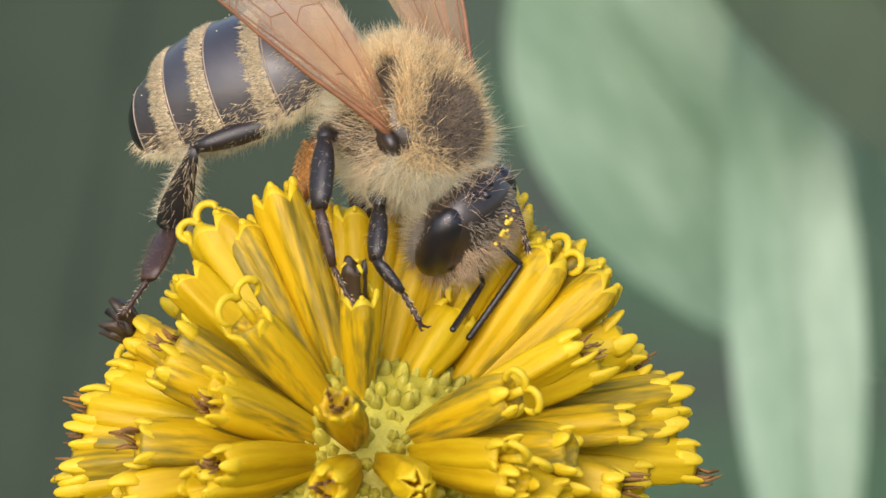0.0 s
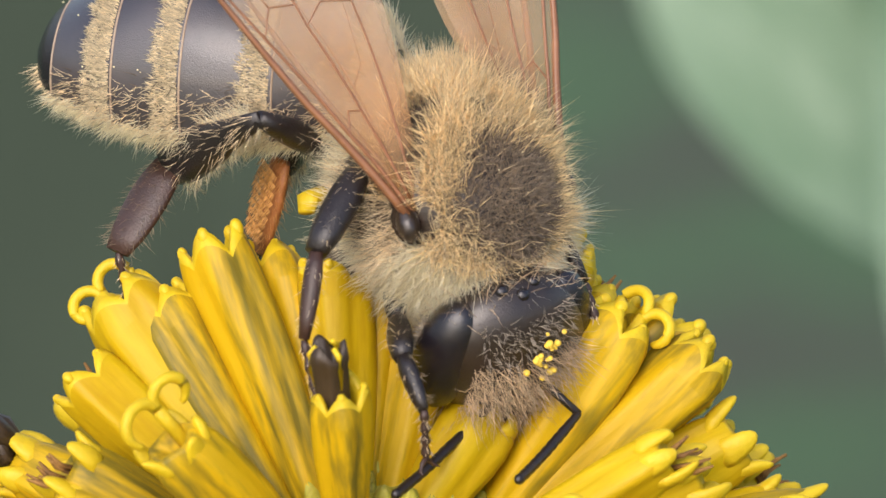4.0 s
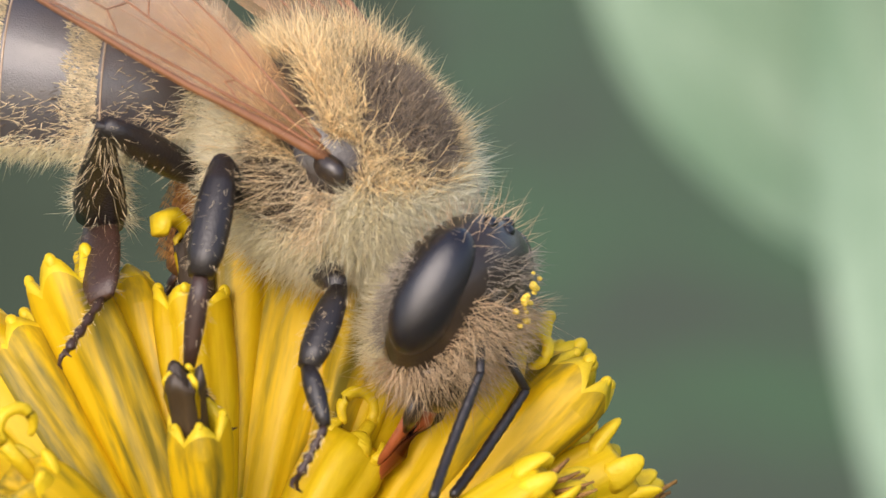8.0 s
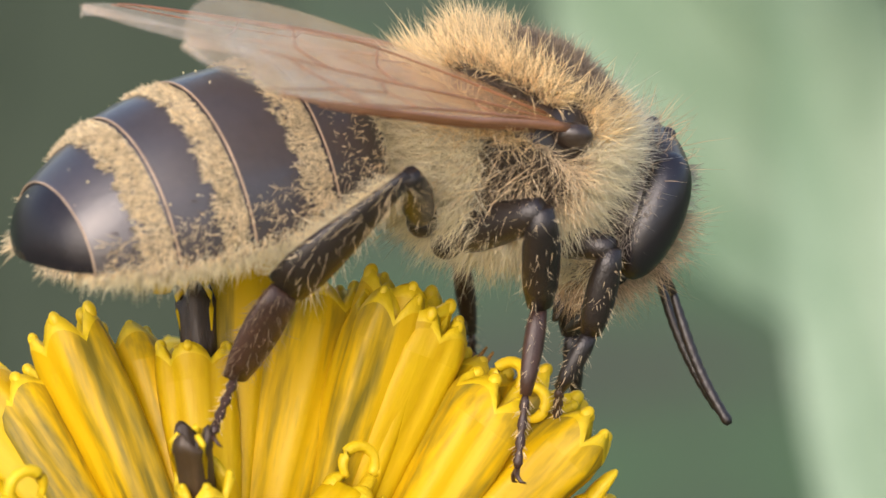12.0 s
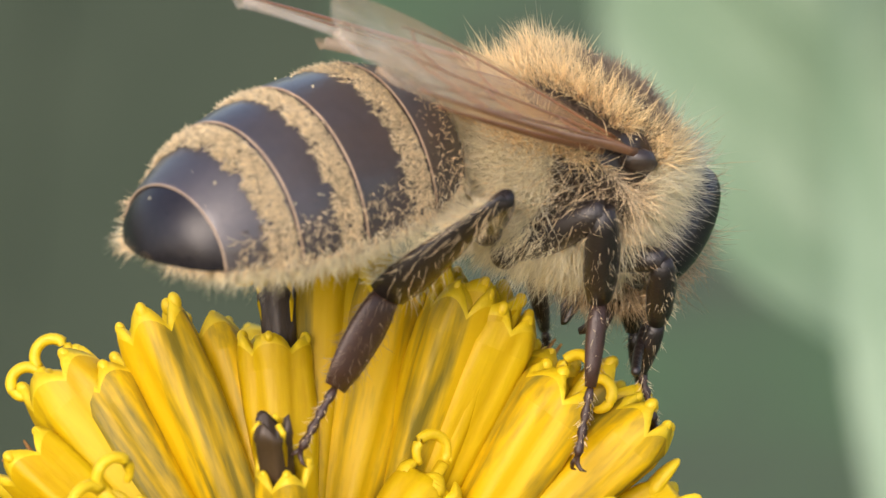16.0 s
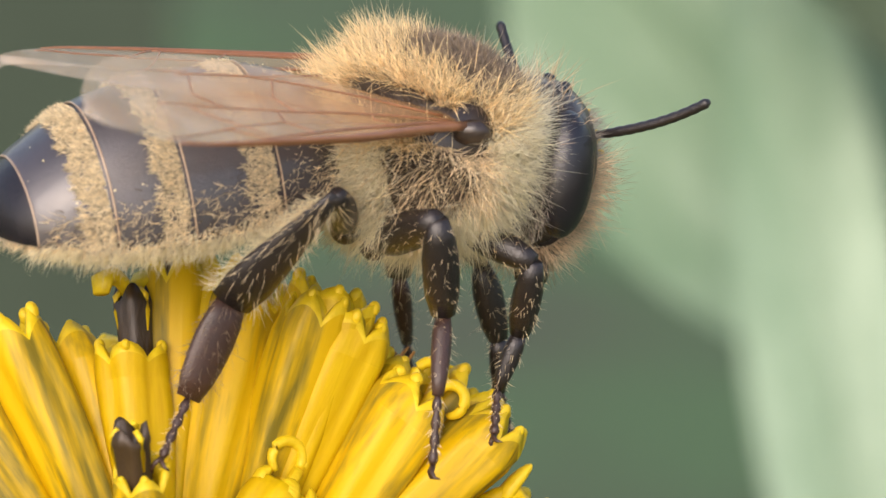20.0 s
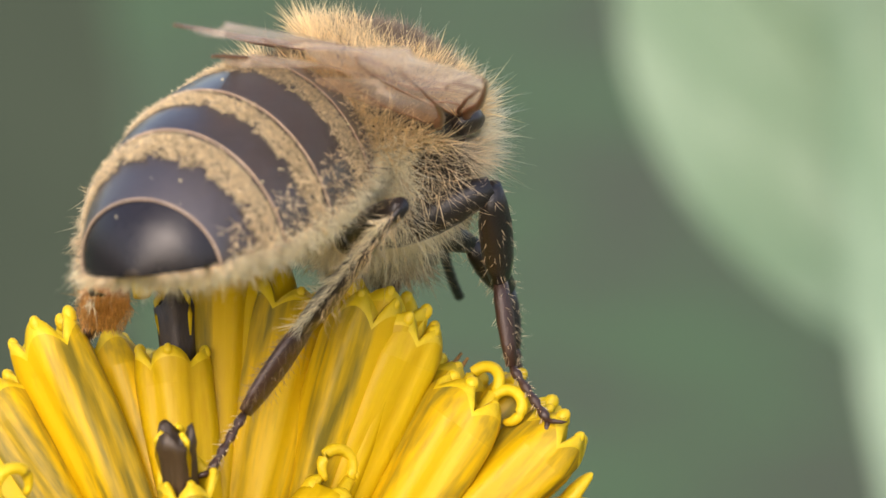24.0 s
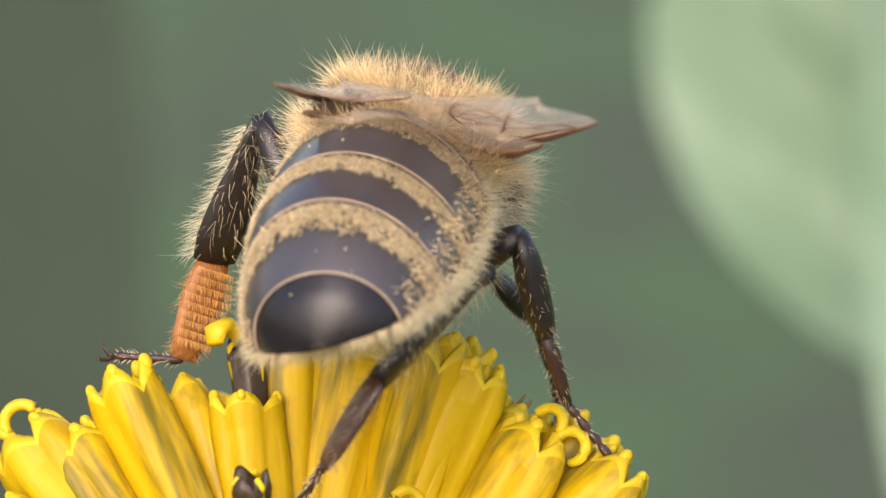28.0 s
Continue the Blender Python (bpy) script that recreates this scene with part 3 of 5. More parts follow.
# tips of single florets in millimetres, and what stands in their mouths: c curl, d dark anthers, w withered, x shrivelled, o closed, - nothing
TIPS = [
    (4.9, 1.7, 7, "c"),
    (5.5, 2.2, 6, "c"),
    (-5.2, 2.1, 7.2, "c"),
    (-0.75, 2, 8, "D"),
    (-5.66, 1.01, 6.05, "w"),
    (-7.39, 1.43, 4.42, "x"),
    (-6.18, -1.69, 5.35, "w"),
    (-3.89, -2.79, 6.84, "c"),
    (-7.85, 0.87, 3, "-"),
    (-8.56, 0.54, 2.29, "w"),
    (-8.63, 0.24, 1.52, "w"),
    (-7.09, -3.28, 2.95, "w"),
    (-4.84, -4.83, 4.79, "w"),
    (-4.64, -4.42, 5.35, "-"),
    (-8.89, -0.16, 0.58, "w"),
    (-9.01, -0.41, -0, "-"),
    (-7.41, -3.53, 1.53, "-"),
    (-4.61, -6.1, 3.35, "w"),
    (-1.2, -6.09, 5.58, "w"),
    (-1.32, -7.51, 3.41, "w"),
    (1.33, -7.33, 3.78, "o"),
    (3.85, -4.9, 5.56, "c"),
    (3.93, -6.14, 4.06, "c"),
    (5.69, -4.59, 4.03, "-"),
    (5.93, -1.39, 5.71, "w"),
    (7.11, 1.66, 5.1, "-"),
    (8.11, 1.15, 3.92, "-"),
    (8.37, 0.97, 3.5, "-"),
    (7.47, -1.29, 3.51, "-"),
    (8.96, 0.63, 2.74, "-"),
    (8.62, 0.37, 1.98, "-"),
    (9.54, 0.04, 1.37, "w"),
    (7.36, -3.25, 2.25, "w"),
    (4.2, -6.38, 3.39, "-"),
    (6.6, -1, 5.01, "-"),
    (-0.8, -1.7, 7, "d"),
    (9.08, 0.87, 3.41, "-"),
    (-6.52, -2.19, 4.73, "-"),
    (5.6, -5.53, 2.79, "-"),
    (-5.03, -6.2, 2.46, "-"),
    (-2.89, 1.9, 8.67, "-"),
    (-1.96, 2.8, 8.05, "-"),
    (-3.3, 3, 6.8, "-"),
    (3.31, 2.6, 8.5, "-"),
    (2.75, 3.2, 7.64, "-"),
    (4.11, 3.2, 7.32, "w"),
    (4.44, 2.9, 7.19, "-"),
    (5.94, 2.4, 6.71, "-"),
    (6.14, 1.6, 6.72, "-"),
    (0.42, 4, 7.88, "-"),
    (0.97, 4.6, 7.87, "-"),
    (1.59, 4.2, 7.88, "-"),
    (-4.23, 2, 7.2, "-"),
    (2.32, 4, 7.82, "-"),
    (0.06, 3.6, 9.02, "-"),
    (0.72, 4.2, 8.85, "-"),
    (1.37, 3.2, 8.71, "-"),
    (2.67, 2.4, 8.77, "-"),
    (3.19, 3, 8.66, "-"),
    (3.53, 2.6, 8.31, "-"),
    (1.72, 2.21, 4.29, "d"),
    (2.22, 0.85, 5.7, "c"),
]
rng = random.Random(5)
placed = []


def floret(tip, mouth):
    d = Vector(tip)
    k = 8 if mouth == "o" else rng.randrange(8)
    # the foot stands a little nearer the flower's own axis than the tip
    near = 0.12 if d.x > 2.5 and d.y > 1.0 else 0.42
    foot = (d.normalized() * (1 - near) + AXIS * near).normalized() * 3.8
    way = d - foot
    stretch = way.length / 4.6
    m = stand(way, 0, rng.uniform(0, 6.28), foot)
    ob = new("floret", TUBES[k] if mouth in "odD" or d.y > 0.9 and d.z > 5.5 else FINGERS[k])
    ob.parent = flower
    wide = rng.uniform(1.05, 1.3) if d.y > 0.5 else rng.uniform(0.92, 1.15)
    size = Matrix.Diagonal((wide, wide * rng.uniform(0.85, 1.0), stretch, 1))
    ob.matrix_basis = m @ size
    kind = {"c": "curl", "d": "dark", "D": "dark", "w": "wither", "x": "dry"}.get(mouth)
    if kind:
        ch = new("anther_tube" if kind == "dark" else "stigma", STIGMAS[kind][1 if mouth == "D" else rng.choice((0, 2))])
        ch.parent = ob
        grown = 0.85 if kind == 'curl' else 1.0
        ch.matrix_basis = size.inverted() @ mm(0, 0, 4.5 * stretch) @ Matrix.Scale(grown, 4) @ mm(0, 0, -4.5)
        tagged(ch, {"curl": "curled yellow stigma", "dark": "dark brown anther tube", "wither": "withered brown stigma", "dry": "shrivelled black-brown tuft"}[kind])
    placed.append(d)
    return ob


for x, y, z, mouth in TIPS:
    floret((x, y, z), mouth)
for d in on_ball(240, 3):
    v = Vector(d)
    if v.dot(AXIS) < -0.28 or v.dot(AXIS) > 0.30:
        continue
    tip = v * rng.uniform(8.1, 8.9)
    if min((tip - q).length for q in placed) < 1.45:
        continue
    floret(tip, rng.choice("---wwc"))

# young buds on the crown
bud = Shape()
bud.ball((0, 0, 0.45), (0.22, 0.22, 0.55), 10, 8, bend=lambda p: p * (1 + 0.06 * math.cos(5 * math.atan2(p.y, p.x))))
BUD_MESH = bud.mesh("bud", [BUD])
for i, d in enumerate(on_ball(1250, 9)):
    v = Vector(d)
    if v.dot(AXIS) < 0.55:
        continue
    ob = new("bud", BUD_MESH)
    ob.parent = flower
    ob.matrix_basis = stand(v, 0, rng.uniform(0, 6), v * 3.7) @ Matrix.Scale(rng.uniform(0.7, 1.15), 4)


# ---- bee ----
# its own space: x ahead, y to its left, z up; the origin in the middle of the thorax
bee = new("honey_bee")
tagged(bee, "furry honey bee with banded abdomen foraging on the yellow flower", "bee")
rg = np.random.default_rng(11)
TR = np.array((2.0, 1.85, 1.75))
s = Shape()
s.ball((0, 0, 0), TR, 40, 24)
thorax = part("thorax", s, CUTICLE, bee, "dark thorax under tan fur")


def coat(name, parent, d, centre, radii, length, mat, label, lean=(-0.5, 0, 0.0), seed=1, width=0.006, shake=0.20, curl=0.4):
    """A coat of hairs over part of an ellipsoid, rooted at the unit directions d."""
    r = np.random.default_rng(seed)
    radii = np.array(radii)
    P = d * radii + np.array(centre)
    N = d / radii
    N /= np.linalg.norm(N, axis=1)[:, None]
    tuft = np.array([tuple(noise.noise_vector(Vector(v) * 6.5)) for v in d])
    W = N + np.array(lean) + 0.48 * tuft + r.normal(0, shake, d.shape)
    L = length * r.uniform(0.55, 1.15, len(d))
    h = Shape()
    h.hairs(P, W, L, width, curl=curl, seed=seed)
    return part(name, h, mat, parent, label, kind="stuff")


D = on_ball(72000, 21)
disc = Vector((0.52, 0, 0.85))
ang = np.degrees(np.arccos(np.clip(D @ np.array(disc), -1, 1)))
wob = np.array([noise.noise(Vector(v) * 3.0) for v in D]) * 9
back = np.degrees(np.arccos(np.clip(D @ np.array((-0.45, 0, 0.893)), -1, 1)))
pick = rg.random(len(D))
on_disc = pick < np.maximum(1 / (1 + np.exp((ang + wob - 43) / 4)), 1 / (1 + np.exp((back + wob - 12) / 3)))
bare, seam = np.zeros(len(D), bool), np.zeros(len(D), bool)
for hx, hy, hz, hr in ((0.6, 1.65, 0.62, 0.5), (0.1, 1.65, 0.75, 0.36)):
    for sg in (-1, 1):
        bare |= np.linalg.norm(D * TR - np.array((hx, sg * hy, hz)), axis=1) < hr
for hx, hy, hz, hr in ((-0.2, 1.55, 0.85, 0.40), (-0.55, 1.35, 1.05, 0.42), (-0.9, 1.12, 1.18, 0.42), (-1.15, 0.85, 1.3, 0.36)):
    for sg in (-1, 1):
        seam |= np.linalg.norm(D * TR - np.array((hx, sg * hy, hz)), axis=1) < hr
D, ang, on_disc, seam, pick = D[~bare], ang[~bare], on_disc[~bare], seam[~bare], rg.random((~bare).sum())
flank = ((D[:, 0] + 0.25) / 0.56) ** 2 + ((D[:, 2] + 0.12) / 0.38) ** 2 + np.array([noise.noise(Vector(v) * 5) for v in D]) * 0.5 < 1
flank &= np.abs(D[:, 1]) > 0.4
scut = ~on_disc & (D[:, 2] > 0.25) & ~seam
front = ~on_disc & ~scut & (D[:, 2] > -0.40) & ~seam
under = ~on_disc & ~scut & ~front & ~flank & ~seam
near_disc = ang < 52
coat("disc_fur", thorax, D[on_disc & ~seam & (pick < 0.5)], (0, 0, 0), TR, 0.26, DISC_FUR, "short dark brown hairs", seed=2, shake=0.5)
coat("disc_tan_fur", thorax, D[on_disc & ~seam & (pick > 0.88)], (0, 0, 0), TR, 0.34, BROWN_FUR, "short tan hairs", seed=12, shake=0.5)
coat("seam_fur", thorax, D[seam & (pick < 0.30)], (0, 0, 0), TR, 0.42, DARK_FUR, "dark hairs above the wing base", seed=13)
coat("gold_short_fur", thorax, D[scut & near_disc & ~flank & (pick < 0.85)], (0, 0, 0), TR, 0.50, GOLD_FUR, "short golden hairs", lean=(-0.25, 0, 0.1), seed=14, width=0.007)
coat("gold_fur", thorax, D[scut & ~near_disc & ~flank & (pick < 0.9)], (0, 0, 0), TR, 0.70, GOLD_FUR, "golden hairs", lean=(-0.25, 0, 0.1), seed=3, width=0.008)
collar, rear = D[:, 0] > 0.45, D[:, 0] < -0.45
coat("tan_fur", thorax, D[front & ~flank & ~collar & ~rear & (pick < 0.8)], (0, 0, 0), TR, 0.72, FUR, "tan hairs", lean=(-0.35, 0, -0.15), seed=4, width=0.007)
coat("collar_fur", thorax, D[front & ~flank & collar & (pick < 0.85)], (0, 0, 0), TR, 0.72, PALE_FUR, "cream collar hairs", lean=(-0.25, 0, 0.05), seed=17, width=0.007)
coat("rear_fur", thorax, D[(front | flank) & rear & (pick < 0.9)], (0, 0, 0), TR, 0.72, PALE_FUR, "cream hairs above the waist", lean=(-0.3, 0, 0.1), seed=19, width=0.008)
coat("brown_fur", thorax, D[(front | scut) & ~flank & ~rear & (pick > 0.90)], (0, 0, 0), TR, 0.50, BROWN_FUR, "brown hairs among the tan", seed=15)
coat("flank_fur", thorax, D[flank & ~seam & ~rear & (pick < 0.6)], (0, 0, 0), TR, 0.45, DARK_FUR, "dark brown hairs", seed=5)
coat("flank_pale_fur", thorax, D[flank & ~seam & (pick > 0.90)], (0, 0, 0), TR, 0.78, FUR, "tan hairs", seed=6, width=0.008)
coat("under_fur", thorax, D[under & (pick < 0.85)], (0, 0, 0), TR, 0.78, PALE_FUR, "pale cream hairs", seed=7, width=0.008)
for sg in (-1, 1):
    t = Shape()
    t.ball((0, 0, 0), (0.36, 0.22, 0.26), 16, 10, bend=lambda p: p * (1 + 0.1 * noise.noise(p * 3)))
    part("tegula", t, CUTICLE, thorax, "shiny dark wing-base plate", mm(0.62, sg * 1.80, 0.62, sg * -25, 0, sg * 12))

# head: pivot at the neck
NECK, WAIST = Vector((1.4, 0, -0.6)), Vector((-1.5, 0, -0.2))


HK = 1.12


def skull(p):
    w = 1.0 - 0.34 * max(0.0, -p.z) ** 1.3
    return Vector((p.x * (1 + 0.1 * p.z), p.y * w, p.z))


s = Shape()
s.ball((0.95, 0, -0.35), (0.92, 1.60, 1.48), 36, 24, bend=skull)
s.ball((1.35, 0, -1.45), (0.52, 0.72, 0.62), 20, 12)
head = part("head", s.grow(HK), CUTICLE, bee, "dark triangular head", Matrix.Translation(NECK * MM))
for sg in (-1, 1):
    e = Shape()
    e.ball((0, 0, 0), (0.55, 0.48, 1.08), 28, 20, bend=lambda p: Vector((p.x, p.y * (1 + 0.1 * p.z), p.z)))
    part("compound_eye", e.grow(HK), EYE, head, "large glossy black compound eye", mm(1.02 * HK, sg * 1.14 * HK, -0.13 * HK, sg * 13, 0, sg * -27))
    j = Shape()
    j.tube([(1.35, sg * 0.42, -1.75), (1.42, sg * 0.46, -2.15), (1.35, sg * 0.22, -2.45)], [0.22, 0.2, 0.07], 10, flat=0.6, side=(1, 0, 0))
    part("mandible", j.grow(HK), CUTICLE, head)
for x, y, z in ((1.16, 0, 1.05), (0.98, 0.3, 1.07), (0.98, -0.3, 1.07)):
    o = Shape()
    o.ball((x, y, z), (0.13, 0.13, 0.11), 12, 8)
    part("ocellus", o.grow(HK), EYE, head)
s = Shape()
s.tube([(0, 0, 0), (0.07, 0, -0.6), (0.01, 0, -1.3), (-0.23, 0, -2.1), (-0.6, 0, -2.7)], [0.24, 0.20, 0.15, 0.10, 0.04], 10)
for sg in (-1, 1):
    s.tube([(-0.05, sg * 0.15, -0.1), (-0.05, sg * 0.2, -0.7), (-0.15, sg * 0.16, -1.4), (-0.3, sg * 0.06, -1.9)], [0.16, 0.14, 0.09, 0.03], 8)
tongue = part("tongue", s, TONGUE, head, "reddish brown tongue", mm(1.35 * HK, 0, -1.7 * HK))
HD = on_ball(11000, 31)
face = HD[:, 0] > -0.2
eyezone = (np.abs(HD[:, 1]) > 0.72) & (HD[:, 2] < 0.75) & (HD[:, 2] > -0.6) & (HD[:, 0] > -0.15)
crown = (HD[:, 2] > 0.42) & ~eyezone
HR, HC = (0.92 * HK, 1.55 * HK, 1.47 * HK), (0.95 * HK, 0, -0.35 * HK)
coat("face_fur", head, HD[face & ~eyezone & ~crown & (np.abs(HD[:, 1]) < 0.66) & (HD[:, 2] < 0.32) & (rg.random(len(HD)) < 0.9)], HC, HR, 0.62, FACE_FUR, "short brown face hairs", lean=(0.1, 0, 0.1), seed=8)
coat("brow_fur", head, HD[face & (np.abs(HD[:, 1]) < 0.55) & (HD[:, 2] >= 0.32) & (HD[:, 2] < 0.78) & (HD[:, 0] > 0.2) & (rg.random(len(HD)) < 0.55)], HC, HR, 0.30, CHEEK_FUR, "short grey-brown brow hairs", lean=(0.1, 0, 0.1), seed=18)
coat("crown_fur", head, HD[crown & (rg.random(len(HD)) < 0.10) & (HD[:, 0] < 0.25)], HC, HR, 0.6, FACE_FUR, "brown crown hairs", lean=(0.2, 0, 0.1), seed=9)
coat("back_fur", head, HD[~face & ~crown & ~eyezone & (np.abs(HD[:, 1]) < 0.7)], HC, HR, 0.55, PALE_FUR, "pale hairs behind the eyes", lean=(-0.2, 0, 0), seed=10)
coat("cheek_fur", head, HD[~face & ~crown & ~eyezone & (np.abs(HD[:, 1]) >= 0.7)], HC, HR, 0.28, CHEEK_FUR, "short grey cheek hairs", lean=(0.1, 0, -0.5), seed=16)
g = random.Random(4)
for i in range(24):
    p = Shape()
    r = g.uniform(0.035, 0.075)
    p.ball((0, 0, 0), (r, r, r * 0.8), 8, 6)
    y, z = g.gauss(0.15, 0.2), g.gauss(0.3, 0.22)
    q = max(0.0, 1 - (y / 1.6) ** 2 - ((z + 0.35) / 1.48) ** 2) ** 0.5
    part("pollen_grain", p, POLLEN, head, "yellow pollen grain", mm(HK * (0.95 + 0.95 * q) + 0.2, HK * y, HK * z))


def antenna(sg):
    a = Shape()
    a.tube([(0, 0, 0), (0.4, 0, 0.0), (1.05, 0, 0)], [0.075, 0.085, 0.075], 10)
    sc = part("scape", a, LEG, head, "dark antenna base")
    f = Shape()
    pts, rad = [], []
    for i in range(34):
        t = i / 33
        pts.append((2.55 * t, 0, -0.22 * math.sin(t * 2.2)))
        rad.append(0.095 * (0.8 + 0.25 * min(1, t * 4)) * (0.9 if i % 3 == 0 else 1.0) * (0.6 if i == 33 else 1))
    f.tube(pts, rad, 10)
    fl = part("flagellum", f, LEG, head, "dark jointed antenna")
    return sc, fl


ANTENNAE = {sg: antenna(sg) for sg in (-1, 1)}

# abdomen: pivot at the waist, running to -x
ABL = 7.15


def girth(t):
    """Half width and half height along the abdomen."""
    pts = ((0, 0.75), (0.05, 1.35), (0.13, 1.80), (0.28, 2.16), (0.45, 2.26), (0.6, 2.17), (0.74, 1.98), (0.86, 1.66), (0.94, 1.24), (0.98, 0.75), (1.0, 0.15))
    for (a, ra), (b, rb) in zip(pts, pts[1:]):
        if t <= b:
            q = (t - a) / (b - a)
            q = q * q * (3 - 2 * q) * 0.35 + q * 0.65
            return ra + (rb - ra) * q
    return pts[-1][1]


def ab_point(t, a, grow=1.0, lift=0.0):
    r = girth(t) * 1.132 * grow + lift
    low, high = 0.20 * min(1.0, (1.0 - t) / 0.3), 0.93 - 0.23 * min(1.0, max(0.0, (t - 0.68) / 0.26))
    y, z = math.sin(a) * r * 0.80, math.cos(a) * r * (high if math.cos(a) > 0 else low)
    return Vector((-ABL * t, y, z + 0.23 * t * t - 0.22 * math.sin(t * 2.6)))


s = Shape()
s.loft([[tuple(ab_point(t, 2 * math.pi * j / 28, 0.95)) for j in range(28)] for t in [i / 30 for i in range(31)]])
abdomen = part("abdomen", s, CUTICLE, bee, "dark abdomen with tan felt bands", Matrix.Translation(WAIST * MM))
EDGES = (0.02, 0.263, 0.513, 0.712, 0.906, 1.0)
fr = np.random.default_rng(77)
for k in range(5):
    a0, a1 = EDGES[k], EDGES[k + 1]
    n, half = 44, radians(112 if k < 4 else 94)
    s = Shape()
    rows = []
    steps = [a0 - 0.012, a0, a0 + (a1 - a0) * 0.3, a0 + (a1 - a0) * 0.6, a0 + (a1 - a0) * 0.9, a1 - 0.004 if k < 4 else a1 - 0.001]
    for i, t in enumerate(steps):
        q = i / (len(steps) - 1)
        rows.append([tuple(ab_point(max(t, 0), -half + 2 * half * j / n, 1.0, 0.02 + 0.05 * q if k < 4 else 0.02 * (1 - q) + 0.01)) for j in range(n + 1)])
    s.loft(rows, 0, closed=False, caps=False)
    plate = part("tergite", s, TERGITE if k < 4 else TIP_PLATE, abdomen, "glossy dark tergite" if k else "dark first tergite")
    if k < 4:
        r = Shape()
        r.tube([tuple(ab_point(a1 - 0.004, -half + 2 * half * j / 40, 1.0, 0.07)) for j in range(41)], 0.022, 5)
        part("rim", r, RIM, abdomen, "thin pale tergite rim")
    # felt of flat-lying hairs on the front half of the plate
    if 1 <= k <= 3:
        cnt = 11000
        u, ph = fr.random(cnt), fr.uniform(-2.0, 2.0, cnt)
        lim = np.array([0.25 + 0.03 * k + 0.06 * noise.noise(Vector((p * 4, k, 0))) + 0.09 * noise.noise(Vector((p * 17, k, 3))) + 0.04 * abs(p) for p in ph])
        t = a0 + (a1 - a0) * (0.02 + u ** 1.15 * lim)
        clump = np.array([noise.noise(Vector((p * 7, tt * 55, k * 3))) + 0.7 * noise.noise(Vector((p * 22, tt * 150, k))) for p, tt in zip(ph, t)])
        keep = clump - 0.35 * (u - 0.5) - 0.12 * (np.abs(ph) > 1.35) + fr.normal(0, 0.22, cnt) > -0.22
        t, ph, cnt = t[keep], ph[keep], int(keep.sum())
        P, W = [], []
        for tt, p in zip(t, ph):
            c = ab_point(tt, p, 1.0, 0.035)
            o = c - Vector((c.x, 0, 0))
            P.append(tuple(c))
            W.append((-1.0, o.y * 0.10, o.z * 0.10 + 0.08))
        W = np.array(W) + fr.normal(0, 0.32, (cnt, 3))
        h = Shape()
        h.hairs(P, W, fr.uniform(0.09, 0.19, cnt), 0.012, curl=0.2, seed=k)
        part("felt_band", h, FELT_FUR, abdomen, "tan felt band", kind="stuff")


def ab_coat(name, cnt, t0, t1, p0, p1, length, mat, label, up=0.9, seed=1, width=0.008):
    r = np.random.default_rng(seed)
    P, W = [], []
    for _ in range(cnt):
        t, p = r.uniform(t0, t1), r.uniform(p0, p1) * (1 if r.random() < 0.5 else -1)
        c = ab_point(t, p, 1.0, 0.03)
        n = Vector((-0.15 - 0.9 * max(0, t - 0.6) * 2, math.sin(p), math.cos(p)))
        P.append(tuple(c))
        W.append(tuple(n * up + Vector((-0.55, 0, -0.1))))
    h = Shape()
    h.hairs(P, np.array(W) + r.normal(0, 0.33, (cnt, 3)), length * r.uniform(0.5, 1.35, cnt), width, curl=0.3, seed=seed)
    return part(name, h, mat, abdomen, label, kind="stuff")


ab_coat("shoulder_fur", 380, 0.05, 0.22, 0.0, 1.9, 0.22, FUR, "sparse tan hairs", up=0.6, seed=47)
ab_coat("flank_hair", 1900, 0.06, 0.88, 1.2, 1.75, 0.24, FUR, "thin tan hairs over the dark plates", up=0.45, seed=48)
ab_coat("side_fur", 2600, 0.04, 0.88, 1.5, 1.95, 0.28, PALE_FUR, "pale side hairs", seed=41)
ab_coat("belly_fur", 7500, 0.04, 0.90, 1.8, 3.14, 0.40, PALE_FUR, "pale belly hairs", seed=42)
ab_coat("front_fur", 2400, 0.0, 0.055, 0.0, 1.9, 0.42, PALE_FUR, "tan hairs at the waist", seed=43)
ab_coat("dusky_fur", 500, 0.15, 0.9, 1.1, 1.9, 0.26, DARK_FUR, "short dark hairs", up=0.5, seed=44)
ab_coat("tip_fur", 220, 0.84, 0.985, 1.75, 2.6, 0.30, FUR, "tan hairs round the tip", seed=45)


# fine pollen dust caught on abdomen and thorax
dr = np.random.default_rng(91)
for name, parent, spots in (("abdomen", abdomen, [ab_point(dr.uniform(0.1, 0.95), dr.uniform(-2.6, 2.6), 1.0, 0.08) for _ in range(60)]),
                            ("thorax", thorax, [Vector(v * TR) * 1.12 for v in on_ball(110, 17)])):
    dust = Shape()
    for p in spots:
        q = dr.uniform(0.008, 0.022)
        dust.ball(tuple(p), (q, q, q), 6, 4)
    part("pollen_dust", dust, DUST, parent, "pale pollen dust", kind="stuff")


